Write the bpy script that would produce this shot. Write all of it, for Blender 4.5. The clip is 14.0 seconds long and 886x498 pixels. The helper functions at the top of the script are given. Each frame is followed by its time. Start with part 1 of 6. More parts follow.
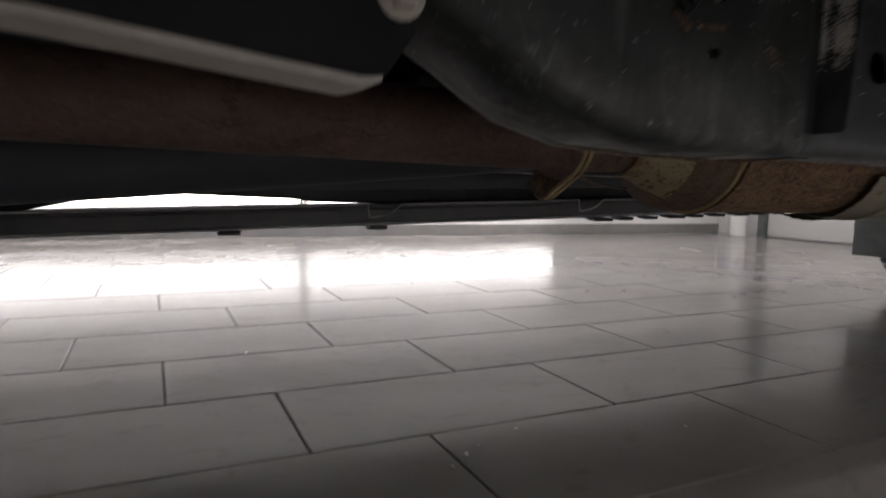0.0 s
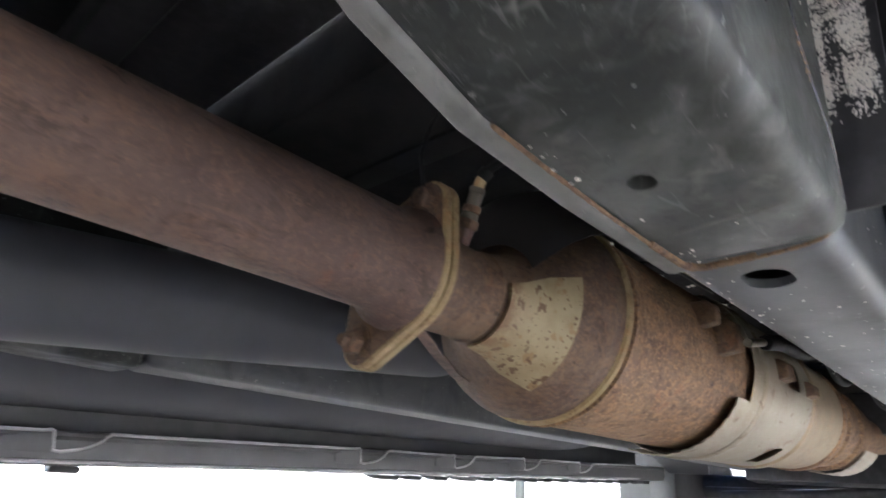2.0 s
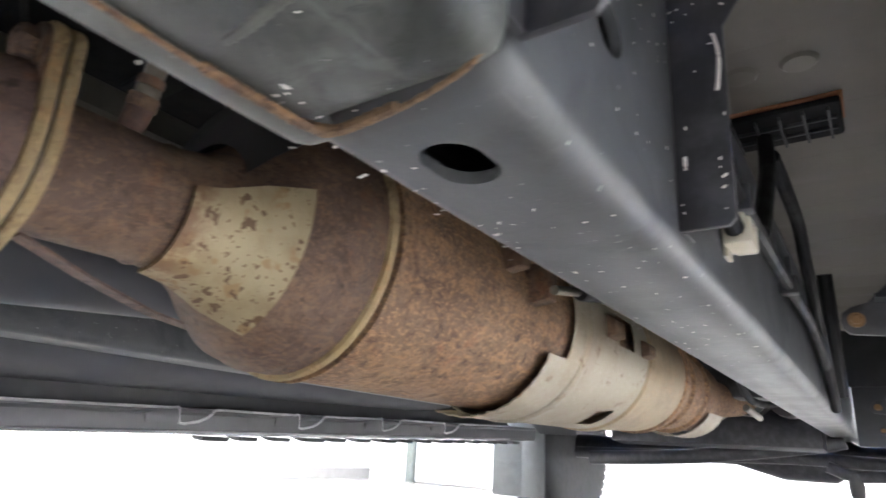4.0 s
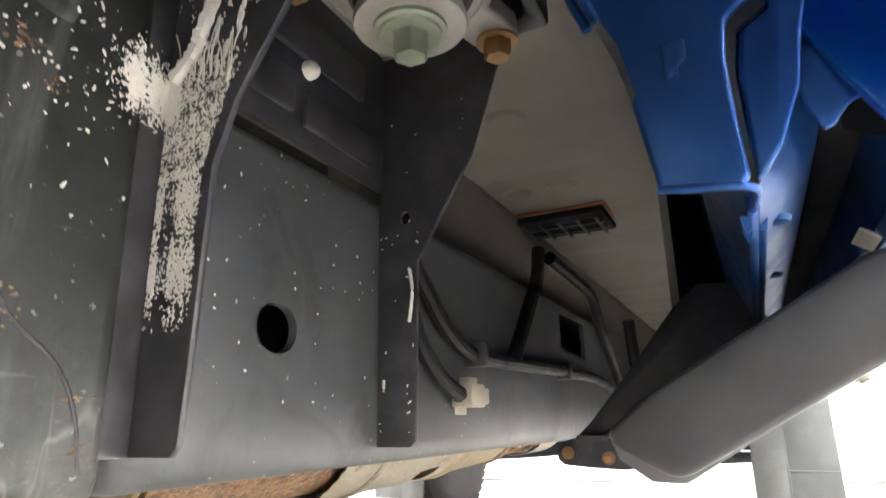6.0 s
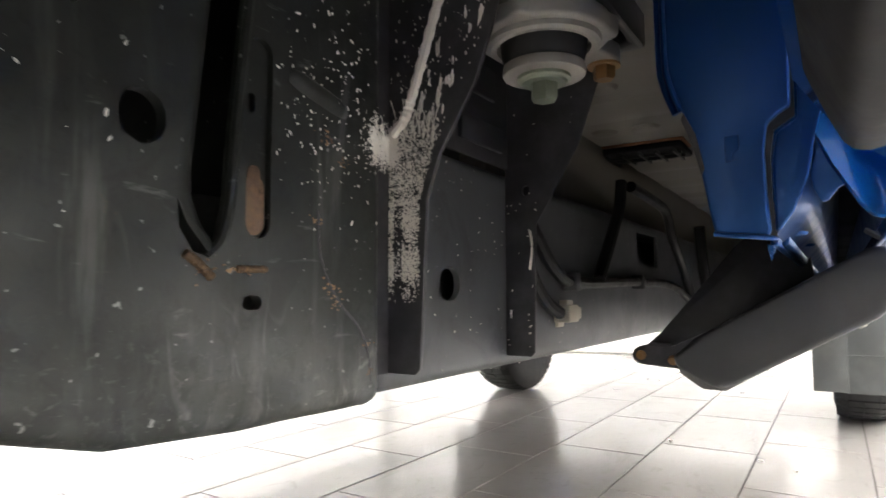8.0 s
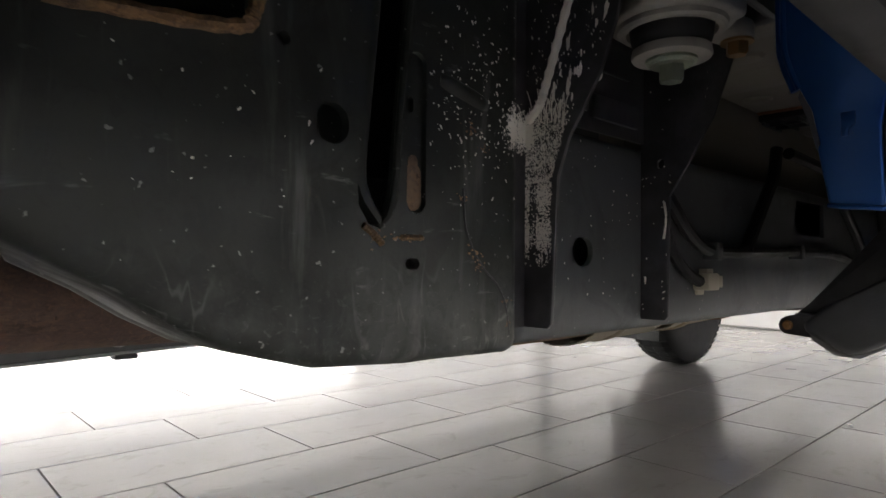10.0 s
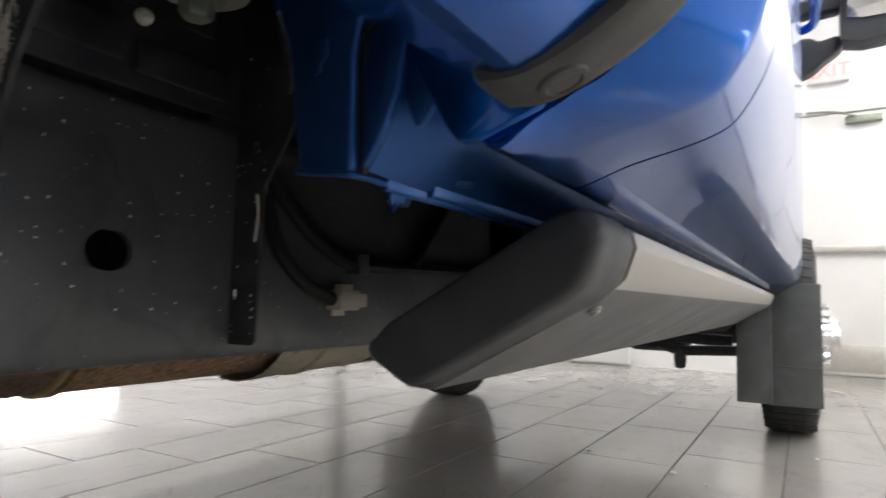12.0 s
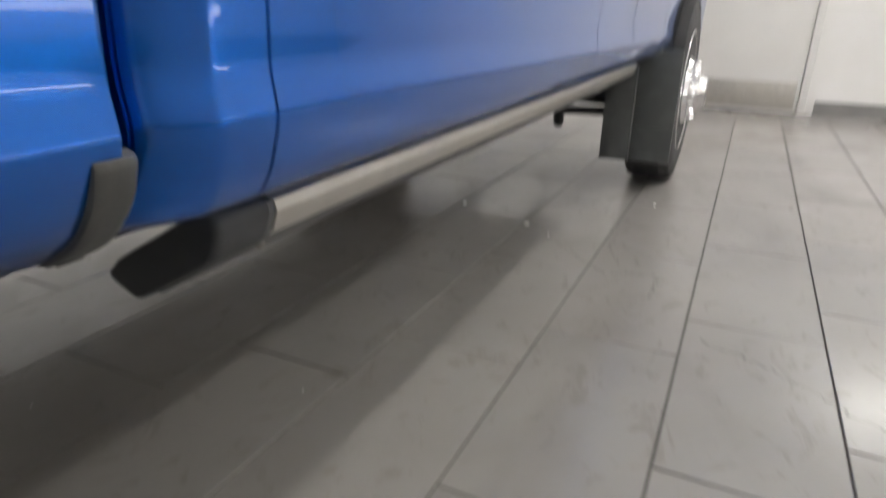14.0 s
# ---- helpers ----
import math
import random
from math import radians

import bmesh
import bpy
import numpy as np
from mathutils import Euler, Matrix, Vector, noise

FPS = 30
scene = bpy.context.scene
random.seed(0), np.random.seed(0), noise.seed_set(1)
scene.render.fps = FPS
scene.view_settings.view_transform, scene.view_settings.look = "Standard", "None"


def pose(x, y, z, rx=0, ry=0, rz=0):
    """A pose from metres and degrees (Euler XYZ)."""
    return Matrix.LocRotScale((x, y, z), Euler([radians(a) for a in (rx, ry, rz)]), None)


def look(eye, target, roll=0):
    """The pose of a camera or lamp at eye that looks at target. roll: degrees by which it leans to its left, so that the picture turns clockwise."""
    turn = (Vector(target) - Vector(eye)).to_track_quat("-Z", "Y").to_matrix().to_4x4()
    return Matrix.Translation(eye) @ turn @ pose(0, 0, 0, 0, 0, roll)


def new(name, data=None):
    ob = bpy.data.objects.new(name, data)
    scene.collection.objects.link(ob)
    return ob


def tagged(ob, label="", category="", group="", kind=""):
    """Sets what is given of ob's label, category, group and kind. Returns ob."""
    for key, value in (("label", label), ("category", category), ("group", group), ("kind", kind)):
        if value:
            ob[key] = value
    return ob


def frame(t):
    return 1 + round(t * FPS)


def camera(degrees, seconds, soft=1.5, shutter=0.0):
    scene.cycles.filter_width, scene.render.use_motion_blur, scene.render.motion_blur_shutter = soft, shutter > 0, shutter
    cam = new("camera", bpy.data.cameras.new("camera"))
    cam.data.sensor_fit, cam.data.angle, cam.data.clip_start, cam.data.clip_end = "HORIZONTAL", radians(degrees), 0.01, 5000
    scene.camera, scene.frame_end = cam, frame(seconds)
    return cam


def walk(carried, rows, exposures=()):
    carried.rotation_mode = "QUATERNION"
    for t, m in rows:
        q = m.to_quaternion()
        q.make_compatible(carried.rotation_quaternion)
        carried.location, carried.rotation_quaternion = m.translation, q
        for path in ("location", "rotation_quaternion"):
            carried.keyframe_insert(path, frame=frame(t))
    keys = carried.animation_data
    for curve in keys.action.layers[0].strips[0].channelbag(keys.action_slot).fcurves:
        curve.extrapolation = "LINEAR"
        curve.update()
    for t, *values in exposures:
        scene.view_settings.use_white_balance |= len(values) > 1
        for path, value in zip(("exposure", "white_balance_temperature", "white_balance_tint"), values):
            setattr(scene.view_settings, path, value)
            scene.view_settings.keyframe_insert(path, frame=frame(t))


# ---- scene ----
cam = camera(71.4, 14.0, shutter=0.5)
PATH = [
    (0, (0.812, -0.256, 0.424), (-0.986, 0.597, 0.224), 1.5),
    (0.2, (0.723, -0.244, 0.375), (-1.051, 0.675, 0.29), 1.4),
    (0.5, (0.644, -0.228, 0.312), (-1.079, 0.779, 0.446), 1.7),
    (1, (0.577, -0.214, 0.298), (-1.017, 0.911, 0.735), 1.9),
    (1.5, (0.529, -0.18, 0.346), (-0.907, 1.054, 0.99), 3.7),
    (2, (0.519, -0.105, 0.33), (-0.778, 1.24, 1.042), 3.5),
    (2.5, (0.502, -0.062, 0.312), (-0.722, 1.348, 1.027), 3.5),
    (3, (0.503, 0.0, 0.319), (-0.686, 1.438, 1.038), 3.5),
    (3.5, (0.515, 0.059, 0.324), (-0.634, 1.536, 1.029), 3.5),
    (4, (0.547, 0.101, 0.348), (-0.562, 1.649, 0.961), 3.4),
    (4.2, (0.568, 0.108, 0.356), (-0.51, 1.686, 0.946), 3.3),
    (6.3, (0.706, 0.051, 0.499), (-0.116, 1.798, 1.023), -0.9),
    (6.5, (0.698, 0.036, 0.502), (-0.13, 1.788, 0.996), -0.1),
    (7, (0.698, -0.019, 0.507), (-0.14, 1.759, 0.875), -0.5),
    (7.5, (0.721, -0.064, 0.52), (-0.221, 1.687, 0.738), -0.3),
    (8, (0.741, -0.106, 0.532), (-0.329, 1.577, 0.68), -0.2),
    (8.5, (0.764, -0.153, 0.541), (-0.445, 1.437, 0.653), -0.2),
    (8.7, (0.782, -0.184, 0.544), (-0.498, 1.351, 0.625), 0.6),
    (10.8, (0.82, -0.057, 0.507), (-0.667, 1.28, 0.567), 0.2),
    (11, (0.834, -0.017, 0.503), (-0.571, 1.405, 0.571), 0.4),
    (11.5, (0.86, 0.06, 0.506), (-0.337, 1.658, 0.621), 1.3),
    (12, (0.875, 0.092, 0.512), (-0.134, 1.811, 0.678), 1.3),
    (12.5, (0.884, 0.122, 0.523), (0.014, 1.909, 0.74), 1.5),
    (13, (0.9, 0.146, 0.53), (0.107, 1.967, 0.765), 1.4),
    (13.5, (1.002, 0.11, 0.631), (0.219, 1.947, 0.519), 1.8),
    (14, (1.159, 0.058, 0.723), (0.359, 1.744, 0.004), 1.0),
]

EXPOSURES = [(0.0, -0.7, 6500, 15), (0.6, -0.7, 6450, 15), (1.0, -0.55, 6450, 15), (1.5, 0.5, 6250, 14), (2.0, 2.4, 5950, 12), (2.5, 2.8, 5900, 12), (3.0, 2.75, 5900, 12), (4.2, 2.65, 6050, 11),
             (6.3, 3.0, 6650, 9), (7.0, 2.7, 6650, 10), (7.5, 2.25, 6600, 10), (8.7, 1.35, 6600, 10), (10.8, 0.2, 6500, 11), (11.5, 0.15, 6500, 11), (12.0, 0.3, 6450, 10), (13.2, -0.1, 6450, 10), (14.0, -0.3, 6550, 10)]
walk(cam, [(t, look(eye, target, roll)) for t, eye, target, roll in PATH], EXPOSURES)

# ---- world: a closed, lamp-lit service bay ----
world = bpy.data.worlds.new("world")
scene.world = world
world.use_nodes = True
world.node_tree.nodes["Background"].inputs[0].default_value = (0.8, 0.85, 0.9, 1)
world.node_tree.nodes["Background"].inputs[1].default_value = 0.05


# ---- materials ----
class Mat:
    """A node material with a Principled shader and a few short-hands."""

    def __init__(self, name, color=(0.5, 0.5, 0.5), rough=0.5, metal=0.0, coat=0.0):
        self.m = bpy.data.materials.new(name)
        self.m.use_nodes = True
        self.t = self.m.node_tree
        self.b = self.t.nodes["Principled BSDF"]
        self.b.inputs["Base Color"].default_value = (*color, 1)
        self.b.inputs["Roughness"].default_value = rough
        self.b.inputs["Metallic"].default_value = metal
        self.b.inputs["Coat Weight"].default_value = coat
        self.b.inputs["Coat Roughness"].default_value = 0.04
        self.co = self.t.nodes.new("ShaderNodeTexCoord").outputs["Object"]
        self.color = None

    def link(self, a, b):
        self.t.links.new(a, b)

    def noise(self, scale, detail=6, rough=0.6, stretch=None, distort=0.0):
        n = self.t.nodes.new("ShaderNodeTexNoise")
        n.inputs["Scale"].default_value = scale
        n.inputs["Detail"].default_value = detail
        n.inputs["Roughness"].default_value = rough
        n.inputs["Distortion"].default_value = distort
        co = self.co
        if stretch:
            mp = self.t.nodes.new("ShaderNodeMapping")
            mp.inputs["Scale"].default_value = stretch
            self.link(co, mp.inputs["Vector"])
            co = mp.outputs["Vector"]
        self.link(co, n.inputs["Vector"])
        return n.outputs["Fac"]

    def ramp(self, fac, lo, hi):
        r = self.t.nodes.new("ShaderNodeMapRange")
        r.inputs["From Min"].default_value = lo
        r.inputs["From Max"].default_value = hi
        r.interpolation_type = "SMOOTHSTEP"
        self.link(fac, r.inputs["Value"])
        return r.outputs["Result"]

    def mul(self, a, b):
        n = self.t.nodes.new("ShaderNodeMath")
        n.operation = "MULTIPLY"
        self.link(a, n.inputs[0])
        if isinstance(b, (int, float)):
            n.inputs[1].default_value = b
        else:
            self.link(b, n.inputs[1])
        return n.outputs[0]

    def tint(self, fac, color):
        """Lay a colour over the base by a mask."""
        n = self.t.nodes.new("ShaderNodeMix")
        n.data_type = "RGBA"
        self.link(fac, n.inputs[0])
        if self.color is None:
            n.inputs[6].default_value = self.b.inputs["Base Color"].default_value
        else:
            self.link(self.color, n.inputs[6])
        n.inputs[7].default_value = (*color, 1)
        self.color = n.outputs[2]
        self.link(self.color, self.b.inputs["Base Color"])
        return self

    def shade(self, fac, lo, hi):
        """Roughness from lo to hi by a mask."""
        r = self.t.nodes.new("ShaderNodeMapRange")
        r.inputs["To Min"].default_value = lo
        r.inputs["To Max"].default_value = hi
        self.link(fac, r.inputs["Value"])
        self.link(r.outputs["Result"], self.b.inputs["Roughness"])
        return self

    def bump(self, fac, strength=0.2, dist=0.002):
        n = self.t.nodes.new("ShaderNodeBump")
        n.inputs["Strength"].default_value = strength
        n.inputs["Distance"].default_value = dist
        self.link(fac, n.inputs["Height"])
        self.link(n.outputs[0], self.b.inputs["Normal"])
        return self

    def vein(self, fac, width):
        """Thin winding lines where a noise crosses its middle."""
        a = self.t.nodes.new("ShaderNodeMath")
        a.operation = "SUBTRACT"
        a.inputs[1].default_value = 0.5
        self.link(fac, a.inputs[0])
        b = self.t.nodes.new("ShaderNodeMath")
        b.operation = "ABSOLUTE"
        self.link(a.outputs[0], b.inputs[0])
        return self.ramp(b.outputs[0], width, 0.0)

    def random(self):
        return self.t.nodes.new("ShaderNodeObjectInfo").outputs["Random"]


def mat_glow(name, color, strength):
    m = Mat(name, color)
    m.b.inputs["Emission Color"].default_value = (*color, 1)
    m.b.inputs["Emission Strength"].default_value = strength
    return m.m


def mat_frame(name, base, wash, low, rough, gloss):
    """Dark frame paint with spray grime; its pale low cloud also carries the underside's stronger light (low: the
    height up to which it reaches).
    """
    m = Mat(name, base, rough)
    m.b.inputs["Specular IOR Level"].default_value = gloss
    sep = m.t.nodes.new("ShaderNodeSeparateXYZ")
    m.link(m.co, sep.inputs[0])
    splash = m.ramp(sep.outputs["Z"], low, low - 0.10)
    upright = m.mul(splash, m.ramp(sep.outputs["Z"], 0.4585, 0.470))
    grime = m.ramp(m.noise(6, 8, 0.6), 0.42, 0.75)
    m.tint(m.mul(grime, 0.45 if wash > 0.5 else 0.2), tuple(v * 1.9 + 0.004 for v in base))
    cloud = m.ramp(m.noise(9, 5, 0.5, None, 1.0), 0.36, 0.66)
    m.tint(m.mul(m.mul(cloud, splash), 0.72 * wash), (0.135, 0.142, 0.135))
    where = m.ramp(m.noise(5, 3), 0.38, 0.60)
    m.tint(m.mul(m.ramp(m.noise(11, 6, 0.65, None, 0.8), 0.50, 0.66), 0.5), tuple(v * 0.45 for v in base))
    swirl = m.ramp(m.noise(48, 9, 0.72, (1, 1, 0.7), 2.2), 0.565, 0.66)
    m.tint(m.mul(m.mul(swirl, upright), 0.21 * wash), (0.27, 0.275, 0.26))
    curl = m.ramp(m.noise(95, 8, 0.7, (1, 0.8, 1), 3.0), 0.575, 0.64)
    m.tint(m.mul(m.mul(curl, upright), 0.20 * wash), (0.33, 0.335, 0.32))
    if wash > 0.5:
        mottle = m.ramp(m.noise(75, 8, 0.72, None, 1.0), 0.51, 0.62)
        m.tint(m.mul(mottle, 0.30), tuple(v * 0.5 for v in base))
    patch = m.ramp(m.noise(16, 4, 0.6), 0.45, 0.62)
    for scale, stretch, width, amount in ((15, (1, 1, 0.4), 0.010, 0.30), (24, (1, 1, 0.14), 0.016, 0.5)):
        line = m.vein(m.noise(scale, 2, 0.45, stretch, 1.2), width)
        m.tint(m.mul(m.mul(line, patch), m.mul(upright, amount * wash)), (0.34, 0.345, 0.33))
    drip = m.ramp(m.noise(30, 6, 0.6, (1, 1, 0.10), 0.8), 0.55, 0.70)
    m.tint(m.mul(drip, m.mul(where, 0.34 * wash)), (0.21, 0.215, 0.205))
    scratch = m.ramp(m.noise(150, 4, 0.6, (1, 0.12, 0.5), 0.5), 0.64, 0.72)
    m.tint(m.mul(scratch, 0.30 if wash > 0.5 else 0.06), (0.26, 0.26, 0.255))
    dot = m.ramp(m.noise(190, 2, 0.5), 0.715, 0.745)
    m.tint(m.mul(dot, 0.55), (0.38, 0.38, 0.37))
    rust = m.ramp(m.noise(22, 8, 0.7, None, 0.8), 0.67, 0.74)
    m.tint(m.mul(rust, 0.6), (0.16, 0.075, 0.04))
    even = 1.0 if wash > 0.5 else 0.3
    m.shade(m.ramp(m.noise(13, 6, 0.65), 0.35, 0.7), rough * (1 - 0.25 * even), rough * (1 + 0.4 * even))
    m.bump(m.noise(220, 4), 0.12, 0.001)
    return m.m


def mat_rust(name, base, light, dark, along=1.0, grain=1.0):
    """Rusted steel: broad heat tints, mottling of a centimetre or two, and fine grain."""
    m = Mat(name, base, 0.66, 0.15)
    m.tint(m.mul(m.ramp(m.noise(8, 6, 0.6, (1, along, 1)), 0.40, 0.60), 0.85), light)
    m.tint(m.mul(m.ramp(m.noise(30, 10, 0.8, (1, along, 1), 1.0), 0.50, 0.62), 0.8), dark)
    m.tint(m.mul(m.ramp(m.noise(17, 8, 0.7), 0.56, 0.68), 0.6), (light[0] * 1.15, light[1] * 0.72, light[2] * 0.5))
    m.tint(m.mul(m.ramp(m.noise(60, 8, 0.7, (1, 0.45, 1), 1.6), 0.51, 0.60), 0.7 * grain), (light[0] * 1.25, light[1] * 1.1, light[2] * 0.9))
    m.tint(m.mul(m.ramp(m.noise(85, 7, 0.7, (0.5, 1, 1), 1.2), 0.54, 0.62), 0.6 * grain), dark)
    m.tint(m.mul(m.ramp(m.noise(130, 7, 0.75, (1, 0.5 + 0.5 * along, 1), 0.6), 0.50, 0.59), 0.6 * grain), dark)
    m.tint(m.mul(m.ramp(m.noise(190, 7, 0.75, None, 0.4), 0.52, 0.60), 0.85 * grain), (light[0] * 1.3, light[1] * 1.2, light[2] * 1.05))
    m.tint(m.mul(m.ramp(m.noise(55, 4, 0.55), 0.66, 0.70), 0.7), tuple(v * 0.5 for v in dark))
    m.shade(m.noise(90, 5), 0.46, 0.85)
    m.bump(m.noise(240, 8, 0.8), 0.6, 0.002)
    return m.m


def mat_spotted(name, base, spot):
    """Pale steel with separate rust spots."""
    m = Mat(name, base, 0.5, 0.3)
    m.tint(m.mul(m.ramp(m.noise(30, 6), 0.42, 0.68), 0.55), tuple(v * 0.62 for v in base))
    m.tint(m.mul(m.ramp(m.noise(95, 7, 0.7, None, 0.5), 0.52, 0.62), 0.8), tuple(v * 1.5 for v in spot))
    m.tint(m.ramp(m.noise(230, 5, 0.65, None, 0.3), 0.575, 0.63), spot)
    m.tint(m.mul(m.ramp(m.noise(18, 6, 0.65), 0.58, 0.68), 0.8), tuple(v * 1.6 for v in spot))
    m.bump(m.noise(120, 5), 0.35, 0.002)
    return m.m


def mat_patch():
    """Yellowed pale steel, freckled with round rust spots, rusting through along its rear edge."""
    m = Mat("freckled_steel", (0.33, 0.275, 0.165), 0.55, 0.2)
    m.tint(m.mul(m.ramp(m.noise(26, 6, 0.6), 0.42, 0.66), 0.6), (0.22, 0.165, 0.085))
    m.tint(m.mul(m.ramp(m.noise(60, 2, 0.5), 0.60, 0.68), 0.75), (0.25, 0.155, 0.065))
    m.tint(m.mul(m.ramp(m.noise(95, 2, 0.5), 0.615, 0.655), 0.9), (0.105, 0.056, 0.027))
    m.tint(m.mul(m.ramp(m.noise(210, 2, 0.5), 0.635, 0.675), 0.85), (0.13, 0.072, 0.035))
    sep = m.t.nodes.new("ShaderNodeSeparateXYZ")
    m.link(m.co, sep.inputs[0])
    rear = m.ramp(sep.outputs["Y"], 0.334, 0.300)
    m.tint(m.mul(m.mul(rear, m.ramp(m.noise(55, 7, 0.7), 0.36, 0.58)), 0.9), (0.16, 0.085, 0.042))
    m.bump(m.noise(120, 5), 0.35, 0.002)
    return m.m


def mat_plain(name, color, rough, metal=0.0, var=0.3, scale=14, bump=0.08, fine=300):
    m = Mat(name, color, rough, metal)
    g = m.ramp(m.noise(scale, 6), 0.4, 0.72)
    m.tint(m.mul(g, var), tuple(min(1, c * 1.6 + 0.02) for c in color))
    m.shade(g, rough * 0.85, min(1, rough * 1.15))
    m.bump(m.noise(fine, 3), bump, 0.001)
    return m.m


def mat_wrap():
    m = Mat("aluminised_wrap", (0.37, 0.335, 0.265), 0.5, 0.4)
    m.tint(m.mul(m.ramp(m.noise(9, 6, 0.6), 0.45, 0.68), 0.6), (0.29, 0.23, 0.15))
    m.tint(m.mul(m.ramp(m.noise(30, 8, 0.75, None, 1.0), 0.57, 0.66), 0.8), (0.17, 0.105, 0.065))
    m.tint(m.mul(m.ramp(m.noise(130, 5, 0.6), 0.54, 0.66), 0.35), (0.47, 0.43, 0.36))
    m.bump(m.noise(150, 5), 0.35, 0.002)
    return m.m


def mat_paint():
    m = Mat("blue_paint", (0.004, 0.105, 0.46), 0.27, 0.84, 0.75)
    m.tint(m.mul(m.ramp(m.noise(1100, 2), 0.5, 0.7), 0.3), (0.005, 0.175, 0.66))
    m.tint(m.mul(m.ramp(m.noise(4, 7, 0.65), 0.52, 0.8), 0.06), (0.07, 0.12, 0.24))
    m.b.inputs["Coat Roughness"].default_value = 0.02
    m.b.inputs["Specular IOR Level"].default_value = 0.1
    m.bump(m.noise(55, 2), 0.004, 0.001)
    return m.m


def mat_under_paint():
    """Darker, rougher blue with faint blotches and little coat, for pillar, corner and sill."""
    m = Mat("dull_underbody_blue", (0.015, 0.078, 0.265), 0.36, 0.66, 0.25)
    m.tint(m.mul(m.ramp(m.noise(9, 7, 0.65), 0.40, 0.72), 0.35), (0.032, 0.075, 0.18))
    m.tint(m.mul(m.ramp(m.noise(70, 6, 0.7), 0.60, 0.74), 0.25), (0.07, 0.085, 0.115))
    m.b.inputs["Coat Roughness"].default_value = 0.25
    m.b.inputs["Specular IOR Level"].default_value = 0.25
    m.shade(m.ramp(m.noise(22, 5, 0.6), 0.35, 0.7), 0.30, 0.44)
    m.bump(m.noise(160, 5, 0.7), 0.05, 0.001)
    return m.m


def mat_tile():
    m = Mat("floor_tile_glaze", (0.300, 0.283, 0.266), 0.22)
    m.co = m.t.nodes.new("ShaderNodeNewGeometry").outputs["Position"]
    m.tint(m.mul(m.random(), 0.4), (0.255, 0.248, 0.24))
    cloud = m.ramp(m.noise(2.6, 6, 0.55, None, 0.6), 0.30, 0.72)
    m.tint(m.mul(cloud, 0.35), (0.36, 0.345, 0.33))
    film = m.ramp(m.noise(1.3, 5, 0.5, (1, 0.4, 1), 1.5), 0.45, 0.7)
    m.tint(m.mul(film, 0.5), (0.20, 0.182, 0.165))
    smear = m.ramp(m.noise(7, 8, 0.7, (1, 0.6, 1), 2.5), 0.54, 0.66)
    m.tint(m.mul(smear, 0.28), (0.17, 0.145, 0.125))
    scuff = m.ramp(m.noise(42, 6, 0.7, (1, 0.35, 1), 1.0), 0.66, 0.80)
    m.tint(m.mul(scuff, 0.35), (0.15, 0.14, 0.13))
    m.shade(m.ramp(m.noise(3, 3), 0.25, 0.8), 0.15, 0.24)
    m.bump(m.noise(5, 2), 0.008, 0.001)
    return m.m


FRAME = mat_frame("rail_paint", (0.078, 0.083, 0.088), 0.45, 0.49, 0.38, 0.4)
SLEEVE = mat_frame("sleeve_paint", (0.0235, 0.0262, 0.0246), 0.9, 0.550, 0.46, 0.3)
RUST = mat_rust("rusted_steel", (0.185, 0.115, 0.070), (0.31, 0.205, 0.122), (0.085, 0.046, 0.030))
CONE = mat_rust("heat_browned_steel", (0.115, 0.075, 0.055), (0.19, 0.125, 0.08), (0.06, 0.036, 0.027), 1.0, 0.6)
PIPE = mat_rust("brown_pipe_steel", (0.115, 0.076, 0.065), (0.185, 0.120, 0.094), (0.062, 0.041, 0.036), 0.4, 0.45)
PATCH = mat_patch()
FLANGE = mat_rust("yellowed_flange_steel", (0.33, 0.25, 0.13), (0.42, 0.33, 0.19), (0.20, 0.13, 0.07), 1.0, 0.3)
WRAP = mat_wrap()
STAINED = mat_spotted("heat_stained_shield", (0.35, 0.285, 0.19), (0.26, 0.185, 0.115))
SHAFT = mat_plain("grey_black_shaft_paint", (0.055, 0.058, 0.068), 0.7, 0, 0.35, 12, 0.12)
# Holds the shade of tunnel, sill gap and bed wall in its colour.
NEAR_BLACK = mat_plain("matte_near_black", (0.012, 0.012, 0.014), 0.8, 0, 0.1, 12, 0.12)
BLACK = mat_plain("black_steel_paint", (0.030, 0.030, 0.034), 0.40, 0, 0.75, 40)
PLASTIC = mat_plain("black_plastic", (0.042, 0.044, 0.047), 0.52, 0, 0.4, 16, 0.15, 500)
RUBBER = mat_plain("tyre_rubber", (0.022, 0.022, 0.023), 0.75, 0, 0.5, 30, 0.2, 200)
FLAP = mat_plain("mud_flap_rubber", (0.085, 0.09, 0.09), 0.6, 0, 0.4, 12, 0.1)
PAINT = mat_paint()
UNDERBLUE = mat_under_paint()
UNDER = mat_plain("underbody_coating", (0.168, 0.156, 0.136), 0.6, 0, 0.4, 7, 0.15, 120)
TRIMGREY = mat_plain("grey_arch_trim", (0.06, 0.06, 0.057), 0.55, 0, 0.4, 30, 0.2, 260)
TREAD = mat_plain("brushed_step_metal", (0.52, 0.50, 0.46), 0.38, 0.6, 0.2, 30)
ZINC = mat_plain("zinc_steel", (0.27, 0.30, 0.235), 0.4, 0.5, 0.4, 40)
BRASS = mat_plain("yellow_zinc_bolt", (0.26, 0.15, 0.065), 0.45, 0.5, 0.5, 60)
CAST = mat_plain("cast_aluminium", (0.30, 0.285, 0.26), 0.6, 0.25, 0.5, 25, 0.4, 150)
CHROME = mat_plain("polished_metal", (0.75, 0.75, 0.75), 0.15, 1.0, 0.1)
